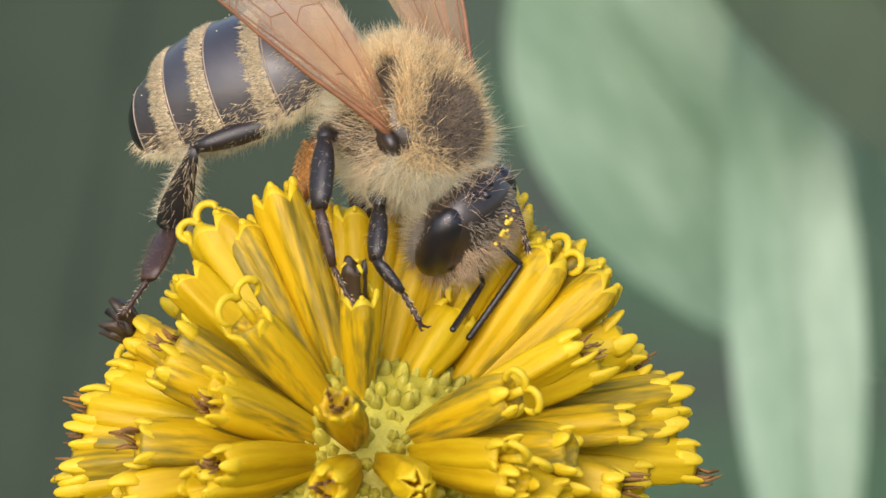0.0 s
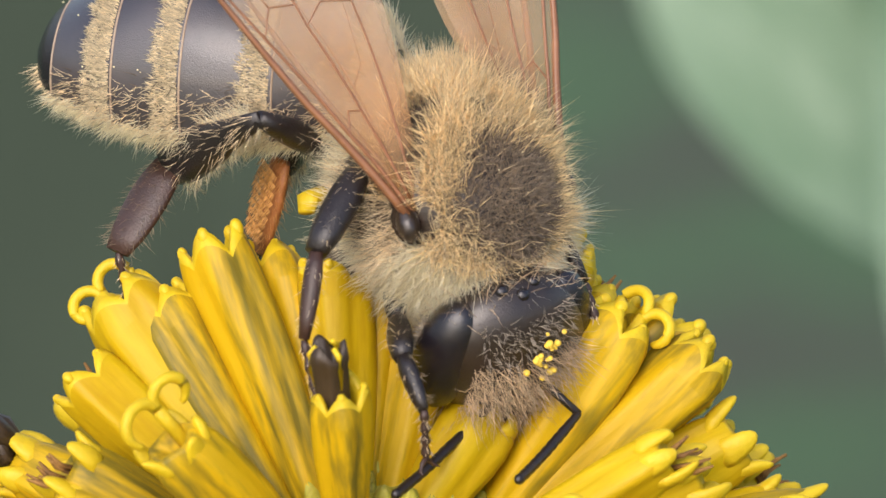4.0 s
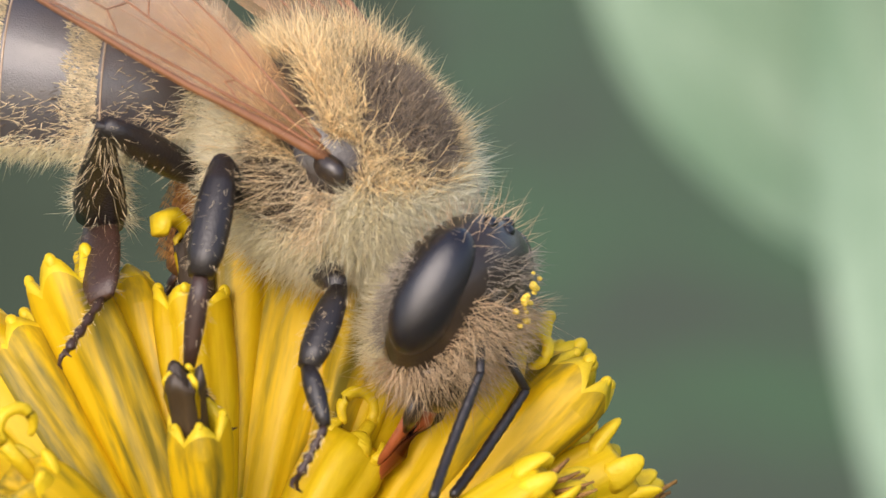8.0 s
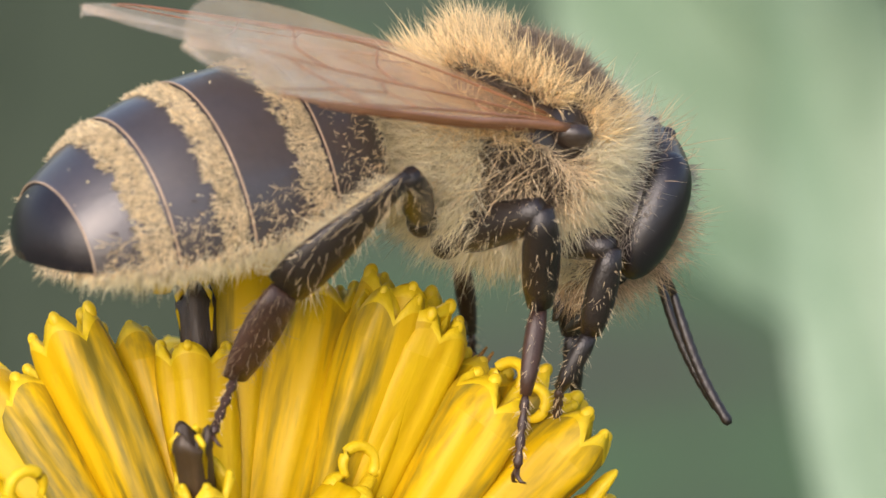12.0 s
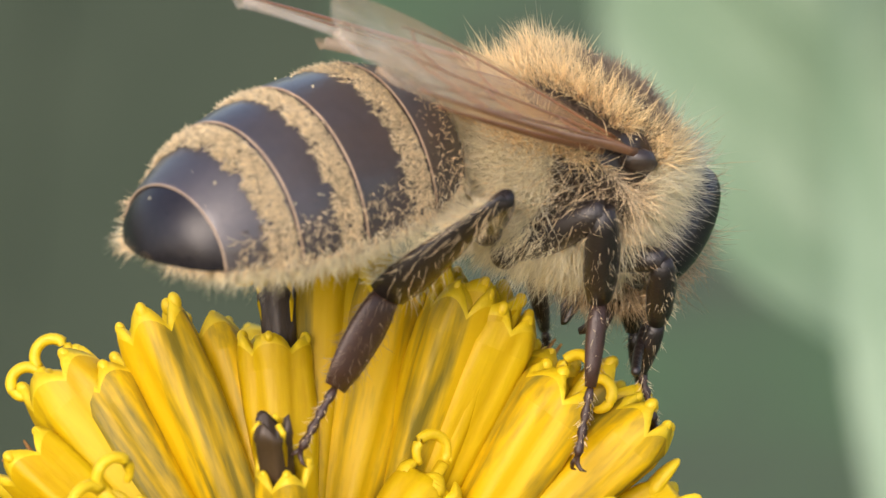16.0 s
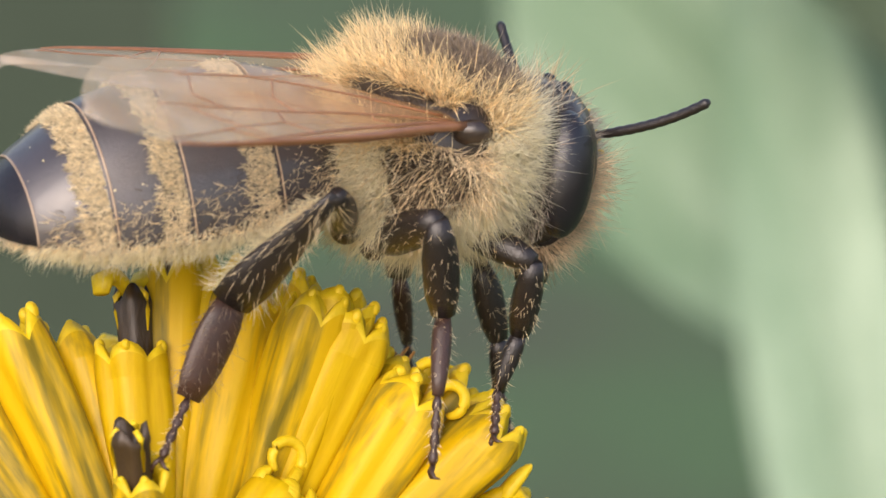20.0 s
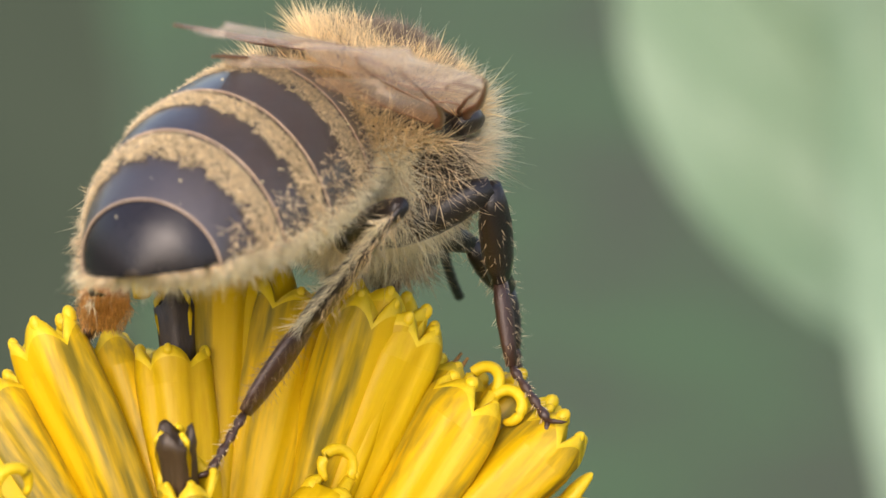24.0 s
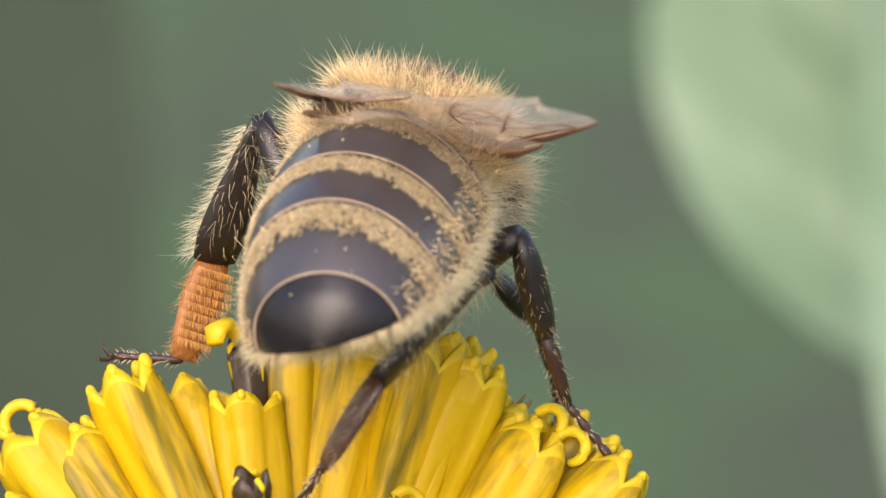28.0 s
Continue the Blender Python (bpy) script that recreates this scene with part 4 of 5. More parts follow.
# wings
def wing(sg, span, chord, name, label, m):
    """A membrane with a stiff front edge and veins; sg is +1 for the left side."""
    def at(u, w):
        k = max(0.0, (u - 0.76) / 0.24)
        full = chord * math.sin(math.pi * min(1.0, 0.02 + u ** 1.25 * 0.80)) ** 0.7 + 0.10 * (1 - u)
        close, mid = math.sqrt(max(0.0, 1 - k * k)), -0.45 * chord
        lead = mid + (0.012 * span * math.sin(math.pi * min(u, 0.76)) - mid) * close
        trail = mid + (-full - mid) * close
        y = lead + (trail - lead) * w
        z = 0.09 * math.sin(w * 9 + u * 2) * (0.3 + u) * 0.8 + 0.35 * u * u * (w - 0.3) * 0.6
        return Vector((-span * u, sg * y, z))
    s = Shape()
    nu, nw = 40, 16
    for lay in (0, 1):
        rows = [tuple(at(i / nu, j / nw) + Vector((0, 0, 0.012 * lay))) for i in range(nu + 1) for j in range(nw + 1)]
        k = nw + 1
        f = [(r * k + c, r * k + c + 1, (r + 1) * k + c + 1, (r + 1) * k + c) for r in range(nu) for c in range(nw)]
        s.add(rows, f if lay else [q[::-1] for q in f])
    w = part(name, s, MEMBRANE, bee, label, m)
    def vein(points, r0, r1, vname="vein"):
        v = Shape()
        pts = []
        for (ua, wa), (ub, wb) in zip(points, points[1:]):
            pts += [at(ua + (ub - ua) * q / 6, wa + (wb - wa) * q / 6) + Vector((0, 0, 0.01)) for q in range(6)]
        pts.append(at(*points[-1]))
        v.tube([tuple(p) for p in pts], [(r0 + (r1 - r0) * i / (len(pts) - 1)) * (0.75 if vname == "costa" else 0.5) for i in range(len(pts))], 6)
        part(vname, v, VEIN, w)
    vein([(0.0, 0.1), (0.3, 0.0), (0.66, 0.0), (0.86, 0.0)], 0.13, 0.03, "costa")
    if name == "forewing":
        vein([(0.0, 0.3), (0.2, 0.14), (0.45, 0.07), (0.62, 0.03)], 0.09, 0.04)
        vein([(0.02, 0.5), (0.2, 0.42), (0.42, 0.38), (0.6, 0.42), (0.78, 0.5)], 0.06, 0.025)
        vein([(0.03, 0.7), (0.2, 0.75), (0.45, 0.75), (0.66, 0.72)], 0.06, 0.02)
        vein([(0.62, 0.03), (0.68, 0.16), (0.8, 0.12), (0.88, 0.04)], 0.035, 0.03)
        vein([(0.46, 0.07), (0.50, 0.22), (0.47, 0.38)], 0.03, 0.03)
        vein([(0.60, 0.05), (0.64, 0.25), (0.70, 0.46)], 0.03, 0.025)
        vein([(0.50, 0.22), (0.60, 0.2), (0.70, 0.17)], 0.03, 0.025)
        vein([(0.42, 0.38), (0.44, 0.55), (0.40, 0.75)], 0.03, 0.025)
        vein([(0.60, 0.42), (0.66, 0.55), (0.62, 0.73)], 0.03, 0.025)
        vein([(0.2, 0.14), (0.24, 0.28), (0.22, 0.42)], 0.035, 0.03)
    else:
        vein([(0.02, 0.4), (0.3, 0.4), (0.62, 0.35)], 0.05, 0.025)
        vein([(0.3, 0.4), (0.34, 0.6), (0.6, 0.75)], 0.035, 0.02)
    return w


WINGS = {}
for sg in (-1, 1):
    WINGS[sg] = (wing(sg, 9.2, 3.0, "forewing", "translucent brownish forewing", mm(0.55, sg * 1.85, 0.72)),
                 wing(sg, 6.4, 2.1, "hindwing", "translucent hindwing", mm(-0.1, sg * 1.7, 0.66)))


# legs: coxa fixed on the thorax, the further joints move under it
LEG_HAIR = []


def leg_piece(name, parent, length, radii, flat, mats, hair, seed, label=""):
    s = Shape()
    n = len(radii)
    s.tube([(length * i / (n - 1), 0, 0) for i in range(n)], radii, 12, 0, flat=flat, side=(0, 1, 0))
    if hair:
        cnt, hl = hair
        r = np.random.default_rng(seed)
        t, a = r.uniform(0.03, 0.97, cnt), r.uniform(0, 6.283, cnt)
        rad = np.interp(t, np.linspace(0, 1, n), radii)
        P = np.stack([t * length, np.cos(a) * rad * flat, np.sin(a) * rad], 1)
        W = np.stack([np.full(cnt, 0.8), np.cos(a), np.sin(a)], 1) + r.normal(0, 0.25, (cnt, 3))
        h = Shape()
        h.hairs(P, W, hl * r.uniform(0.4, 1.2, cnt), 0.0042, 0, curl=0.5, seed=seed)
        LEG_HAIR.append((part(name, s, mats[:1], parent, label), part("leg_hair", h, mats[1:], parent, "fine tan leg hairs", kind="stuff")))
    return LEG_HAIR[-1][0]


def tarsus_piece(parent, length, seed):
    s = Shape()
    k = 4
    s.tube([(length * q / (3 * k), 0, 0) for q in range(3 * k + 1)], [(0.055, 0.085, 0.10)[q % 3] for q in range(3 * k)] + [0.05], 8)
    claws = []
    for sg in (-1, 1):
        claws.append(Shape().tube([(length, 0, 0), (length + 0.12, sg * 0.10, 0.03), (length + 0.22, sg * 0.2, -0.02), (length + 0.24, sg * 0.24, -0.12)], [0.055, 0.05, 0.035, 0.01], 6))
    r = np.random.default_rng(seed)
    cnt = 60
    t, a = r.uniform(0.05, 0.95, cnt), r.uniform(0, 6.283, cnt)
    h = Shape()
    h.hairs(np.stack([t * length, np.cos(a) * 0.07, np.sin(a) * 0.07], 1), np.stack([np.full(cnt, 0.9), np.cos(a), np.sin(a)], 1), r.uniform(0.08, 0.18, cnt), 0.007, 0, seed=seed)
    foot = part("tarsus", s, [LEG_BROWN], parent, "brown jointed foot")
    for claw in claws:
        LEG_HAIR.append((foot, part("claw", claw, [LEG_BROWN], parent)))
    LEG_HAIR.append((foot, part("leg_hair", h, [FUR], parent, "fine tan leg hairs", kind="stuff")))
    return foot


LEGS = {}
SPEC = {  # root, femur, tibia, metatarsus, tarsus
    "F": ((0.40, 0.75, -1.55), 1.75, 1.65, 1.15, 0.95),
    "M": ((-1.2, 1.05, -1.65), 2.3, 2.1, 1.62, 1.3),
    "H": ((-1.75, 1.2, -1.2), 2.6, 3.05, 1.95, 1.3),
}
for sg in (-1, 1):
    for key, (root, fe, ti, me_, ta) in SPEC.items():
        c = Shape()
        c.ball((0, 0, 0), (0.30, 0.28, 0.32), 14, 10)
        cox = part("leg", c, [LEG], bee, {"F": "dark front leg", "M": "dark middle leg", "H": "dark hind leg with broad brown shin"}[key], mm(root[0], sg * root[1], root[2]))
        hind = key == "H"
        thick = 1.32 if key == "M" else 1.08
        sd = 100 + 10 * "FMH".index(key) + sg
        a = leg_piece("femur", cox, fe, [k * thick for k in (0.15, 0.24, 0.29, 0.30, 0.28, 0.23, 0.16)], 0.85, [LEG, FUR], (100, 0.24), sd)
        if hind:
            b = leg_piece("tibia", cox, ti, [0.15, 0.23, 0.31, 0.40, 0.47, 0.51, 0.44], 0.42, [LEG, FUR], (260, 0.42), sd + 1)
            d = leg_piece("metatarsus", cox, me_, [0.32, 0.41, 0.44, 0.42, 0.37, 0.26], 0.38, [SHIN if sg > 0 else LEG_BROWN, COMB if sg > 0 else BROWN_FUR], (300, 0.22), sd + 2, "broad orange-brown metatarsus" if sg > 0 else "broad brown metatarsus")
        else:
            b = leg_piece("tibia", cox, ti, [k * thick for k in (0.15, 0.23, 0.27, 0.27, 0.25, 0.18)], 0.8, [LEG, FUR], (90, 0.18), sd + 1)
            d = leg_piece("metatarsus", cox, me_, [0.14, 0.19, 0.19, 0.16, 0.11], 0.8, [LEG_BROWN if key == "M" else LEG, FUR], (60, 0.18), sd + 2)
        e = tarsus_piece(cox, ta, sd + 3)
        LEGS[(sg, key)] = (Vector((root[0], sg * root[1], root[2])), (a, b, d, e), (fe, ti, me_, ta))


for sg in (-1, 1):
    fringe = Shape()
    fq = np.random.default_rng(60 + sg)
    k = 400
    t, e = fq.uniform(0.08, 0.98, k), np.where(fq.random(k) < 0.5, 1.0, -1.0)
    w = np.interp(t, (0, 0.5, 0.85, 1), (0.15, 0.36, 0.5, 0.44))
    fringe.hairs(np.stack([t * 3.05, sg * 0.10 * fq.random(k), e * w * 0.93], 1), np.stack([np.full(k, 0.75), sg * (0.35 + fq.normal(0, 0.3, k)), e * 0.8], 1) + fq.normal(0, 0.15, (k, 3)), fq.uniform(0.2, 0.55, k), 0.006, curl=0.35, seed=sg + 3)
    LEG_HAIR.append((LEGS[(sg, "H")][1][1], part("fringe", fringe, PALE_FUR, LEGS[(sg, "H")][1][1].parent, "long pale shin fringe", kind="stuff")))
comb = Shape()
cr = np.random.default_rng(8)
for i in range(9):
    k = 40
    w = np.interp(i, (0, 3, 8), (0.38, 0.5, 0.36))
    comb.hairs(np.stack([np.full(k, 0.2 + 0.17 * i), np.full(k, -0.2), np.linspace(-w, w, k)], 1), np.tile((1.0, -0.45, 0.0), (k, 1)) + cr.normal(0, 0.12, (k, 3)), cr.uniform(0.14, 0.22, k), 0.009, curl=0.1, seed=i)
LEG_HAIR.append((LEGS[(1, "H")][1][2], part("pollen_comb", comb, COMB, LEGS[(1, "H")][1][2].parent, "rows of golden bristles", kind="stuff")))

# ---- movement ----
# seconds, place of the thorax, then its heading, dip and roll in degrees
BODY = [
    (0, 0.49, 1.98, 10.58, -42, 38, 0),
    (0.5, 0.33, 1.88, 10.51, -44, 38, 0),
    (1, -0.06, 1.78, 10.24, -44, 40, 0),
    (1.5, 0.8, 1.9, 9.76, -46, 42, 0),
    (2, 1.19, 2.01, 9.65, -48, 44, 0),
    (2.5, 1.29, 2.01, 9.54, -50, 44, 0),
    (4.5, 1.45, 2, 9.38, -52, 45, 0),
    (5, 2.48, 2, 9.38, -54, 46, 0),
    (5.5, 2.26, 2, 9.34, -56, 46, 0),
    (6, 1.93, 2, 9.55, -54, 46, 0),
    (6.5, 2.08, 2, 9.98, -52, 44, 0),
    (7, 1.98, 2, 10.2, -48, 42, 0),
    (7.5, 1.87, 2.01, 10.39, -38, 34, 0),
    (8, 1.82, 2.01, 10.43, -28, 22, 0),
    (8.5, 2.52, 1.99, 10.61, -18, 14, 0),
    (9, 2.65, 2.17, 11.01, -12, 8, 0),
    (9.5, 3.39, 2.37, 11.16, -2, 2, 0),
    (10, 4.59, 2.56, 10.67, 4, -2, 0),
    (10.5, 4.65, 2.76, 11.19, 10, -3, 0),
    (11, 4.87, 2.77, 11.19, 14, -2, 0),
    (11.5, 4.65, 2.76, 11.59, 16, 4, 0),
    (12, 4.75, 2.75, 11.5, 16, 8, 0),
    (12.5, 5.24, 2.75, 11.14, 17, 10, 0),
    (14.5, 4.84, 2.73, 11.5, 16, 4, 0),
    (15, 3.89, 2.73, 11.84, 18, 8, 0),
    (15.5, 4.32, 2.75, 11.33, 19, 12, 0),
    (16, 4.58, 2.77, 11.13, 19, 14, 0),
    (16.5, 4.94, 2.78, 10.92, 19, 16, 0),
    (17, 5.29, 2.79, 10.73, 18, 18, 0),
    (17.5, 5.42, 2.79, 10.73, 17, 16, 0),
    (18, 5.14, 2.8, 11.17, 14, 8, 0),
    (18.5, 4.85, 2.81, 11.46, 12, 2, 0),
    (19, 4.74, 2.83, 11.6, 10, -2, 0),
    (19.5, 4.76, 2.81, 11.77, 9, -3, 0),
    (20, 4.66, 2.79, 11.73, 9, -3, 0),
    (20.5, 4.44, 2.78, 11.79, 10, -3, 0),
    (22.5, 3.32, 2.75, 11.71, 26, 2, 4),
    (23, 2.95, 2.74, 12.19, 32, 2, 6),
    (23.5, 2.4, 2.85, 11.85, 42, 0, 8),
    (24, 2.64, 2.96, 11.72, 52, 0, 10),
    (24.5, 2.58, 3.14, 11.57, 62, 0, 12),
    (25, 2.61, 3.33, 11.8, 70, 0, 12),
    (25.5, 2.43, 3.32, 11.82, 70, 0, 12),
    (26, 2.21, 3.3, 11.8, 66, 0, 12),
    (26.5, 2.09, 3.32, 11.79, 64, 0, 12),
    (27, 2.07, 3.33, 11.83, 64, 0, 12),
    (27.5, 2.08, 3.32, 11.73, 72, 0, 12),
    (28, 2.25, 3.31, 11.81, 78, 0, 12),
]
# seconds, then heading, dip and roll of head and of abdomen, and the shifts of neck and waist
BENDS = [
    (0, -27.4, 29.9, 21.4, -16, -28, 14, 0.47, 0.09, -0.02, -1.05, 0, 0),
    (1, -34.3, 19.5, 28.8, -22, -22, 14, 0.6, 0.25, 0.04, -0.85, 0, 0),
    (2, -37.5, 25.6, 28.6, -19.3, -11, 6, 0.42, -0.16, -0.25, -0.74, 0, 0),
    (5, -62.7, 30.6, -3.3, -16, 4, 14, 0.18, -0, -0.03, -0.8, 0, 0),
    (6, -50.7, 36.3, 14.9, -18, 6, 8, 0.36, -0.02, -0.07, -0.8, 0, 0),
    (7, -46.4, 34.8, 13.9, -16, 4, 14, 0.39, -0, -0.07, -0.8, 0, 0),
    (8, -34.5, 21.4, -20, -12, 2, 8, 0.63, -0.06, -0.29, -0.8, 0, 0),
    (9, 12.1, 13.9, -0.1, -4, -4, 0, 0.4, 0.21, 0.19, -0.8, 0, 0),
    (10, 18.1, 13.9, -0.1, 4, -3, 0, 0.13, 0.01, 0.1, -0.8, 0, 0),
    (11, 24.1, 27.9, -0.1, 12.8, -10.5, -0.4, -0.24, 0.19, 0.31, -0.87, 0.04, 0.26),
    (12, 22.1, 36.2, -0.1, 30.5, -6.6, -0.6, 0.08, -0, 0.21, -0.81, 0.35, -0.1),
    (15, 32.1, 38.9, -0.1, 34, -13.4, -0.8, -0.38, 0.16, -0.06, -0.53, 0.24, -0.12),
    (16, 32.1, 45.9, -0.2, 42.9, -3.2, -0, -0.29, 0.24, 0.42, -0.91, 0.44, -0.01),
    (17, 28.1, 47.9, -0.1, 43.5, -2.4, -0.4, -0.15, 0.23, 0.54, -0.96, 0.48, 0.01),
    (18, 22.1, 38.9, -0.2, 38.3, -5.2, -1.1, -0.1, 0.27, 0.45, -0.82, 0.42, 0.21),
    (19, 18.1, 24.7, -0.1, 25.1, -12.5, -0.6, -0.14, 0.29, 0.34, -0.3, 0.17, 0.29),
    (20, 18.1, 15.5, -0.1, 18.8, -4.6, 0, -0.13, 0.24, 0.32, -0, 0, 0),
    (23, 62, 12, 6, 51, -6.9, -15.6, -0.95, 0.3, -0.5, -0.15, 0.47, -0.41),
    (24, 70, 12, 10, 62.2, -3.5, -11.5, -0.8, 0.2, -0.4, 0.41, 0.22, 0.18),
    (25, 80, 12, 14, 68.7, -7.1, -15, -0.8, 0.2, -0.4, 0.41, 0.12, 0.3),
    (26, 82, 12, 14, 69.8, -6.6, -20.3, -0.8, 0.2, -0.4, 0.55, -0, 0.56),
    (27, 84, 12, 14, 67.5, -7.8, -20.7, -0.8, 0.2, -0.4, 0.67, -0.2, 0.58),
    (28, 86, 12, 14, 75.1, -7.9, -16.4, -0.8, 0.2, -0.4, 0.61, -0.09, 0.41),
]
# where each foot stands, in millimetres; between rows it steps over
FEET = {
    "RF": [(20.5, 5.95, 0.8, 6.5), (22.5, 5.8, 2.5, 6.3), (23.5, 5.6, 4.5, 6.0), (28.0, 5.2, 5.4, 5.8)],
    "LH": [(0.0, -3.0, 3.6, 6.4), (2.5, -3.2, 3.6, 6.4), (5.0, -2.6, 3.4, 6.6), (8.0, -1.7, 3.4, 6.6), (9.5, -0.4, 5.5, 7.2), (20.5, -0.2, 5.8, 7.0), (22.5, -1.6, 4.2, 7.8), (24.0, -2.1, 3.2, 8.0), (28.0, -2.2, 3.0, 7.9)],
    "LM": [(0.0, 2.6, 5.2, 6.6), (8.0, 3.4, 5.2, 6.4), (9.5, 4.2, 5.8, 5.4), (20.5, 4.6, 6.0, 5.0), (22.5, 2.4, 7.0, 5.6), (24.0, 1.0, 8.0, 5.6), (28.0, 0.6, 8.4, 5.6)],
    "LF": [(0.0, 4.0, 1.2, 7.0), (8.0, 4.2, 1.0, 7.0), (9.5, 6.2, 4.0, 5.2), (20.5, 6.4, 4.2, 5.0), (22.5, 5.2, 5.6, 5.2), (24.0, 2.4, 7.0, 5.2), (28.0, 2.0, 7.2, 5.2)],
}
# seconds, then for the antenna of the bee's right and left: heading and dip in the head's space
FEEL = [
    (0, -3.4, 58.1, -76.3, -19.1, 4, 3.9, -82.4, 31),
    (1, 9.5, 102.8, -56.8, -5.3, 16.9, 11.8, -77.3, -1),
    (2, -112.6, 62.6, -72.1, -24.4, -0.9, 2, -75.9, -18.2),
    (2.5, -65, 55, -75, -12, 26, -22, -73, 2),
    (5, -92.5, 32.2, -58.7, -9.8, 15.6, 27.8, -51.7, -25.9),
    (6, -88.1, 26.7, -56.3, -27.7, 5.7, 18.3, -71.2, -32.9),
    (7, -84, 29.7, -75.7, 22.4, 5.8, 17.1, -62.9, -11.3),
    (8, -51.1, 18.2, -56.6, 47.3, 14, 30.8, -76.5, 44.1),
    (9, -50.6, 62.2, 21, 101.1, 20, 40, -2, 75),
    (10, -45.2, 51.5, -51.6, 53.8, -43.4, 51.2, -50.2, 53.4),
    (11, -14.9, 58.5, -47.9, 78.2, -34.5, 50.9, -35.5, 73.4),
    (12, -34.2, 33.8, -35.5, 30.3, -32.5, 31.5, -35.3, 28.9),
    (14.5, 32.8, -20.3, -34.2, -35.1, 13.8, -13.4, -4.5, -31),
    (15, -27.6, 60, 42.7, 26.6, -31.8, 43.1, 37, 29.2),
    (16, -22.9, 64.2, -116.8, 28.9, -27.6, 46.3, 34.8, 16.3),
    (17, -28.8, 50.3, -82.2, 45.4, -29.8, 39.1, 8.3, 36.5),
    (18, 32.8, -20.3, -34.2, -35.1, 13.8, -13.4, -4.5, -31),
    (19, 55.4, -38, -24.6, -39.2, 39.6, -27.8, 7.5, -28.5),
    (20, -23.2, -90.5, -48.8, -38, 134.5, -46.8, 101.2, -35.7),
    (20.5, -23.2, -90.5, -48.8, -38, 134.5, -46.8, 101.2, -35.7),
    (21.5, -25, 10, -10, 10, 20, -20, 100, -20),
    (22.5, -25, 20, -10, 40, 20, 20, 20, 40),
    (23, -25, 20, -10, 40, 20, 20, 19.1, 40),
    (24, -25, 20, -10, 40, 20, 20, 17.3, 40),
    (25, -25, 20, -10, 40, 20, 20, 15.5, 40),
    (26, -25, 20, -10, 40, 20, 20, 13.6, 40),
    (27, -25, 20, -10, 40, 20, 20, 11.8, 40),
    (28, -25, 20, -10, 40, 20, 20, 10, 40),
]


# seconds, then the way of the foot and the way in which the knee points, in the world
BEND = {
    "RF": [(20.5, -0.17, -0.12, -0.98, 0.74, -0.47, 0.48), (23.5, 0.1, 0, -0.99, 0.8, -0.3, 0.4), (28.0, 0.1, 0, -0.99, 0.8, 0.3, 0.4)],
    "LH": [(0.0, -0.3, 0.1, -0.95, -0.2, 1.0, -0.1), (8.0, -0.3, 0.1, -0.95, -0.2, 1.0, -0.1), (10.0, 0.0, 0.3, -0.95, -0.3, 0.9, 0.2), (20.5, 0.0, 0.3, -0.95, -0.3, 0.9, 0.2), (25.0, -0.19, 0.61, -0.77, -0.63, 0.74, 0.24), (28.0, -0.22, 0.47, -0.86, -0.64, 0.3, 0.71)],
}
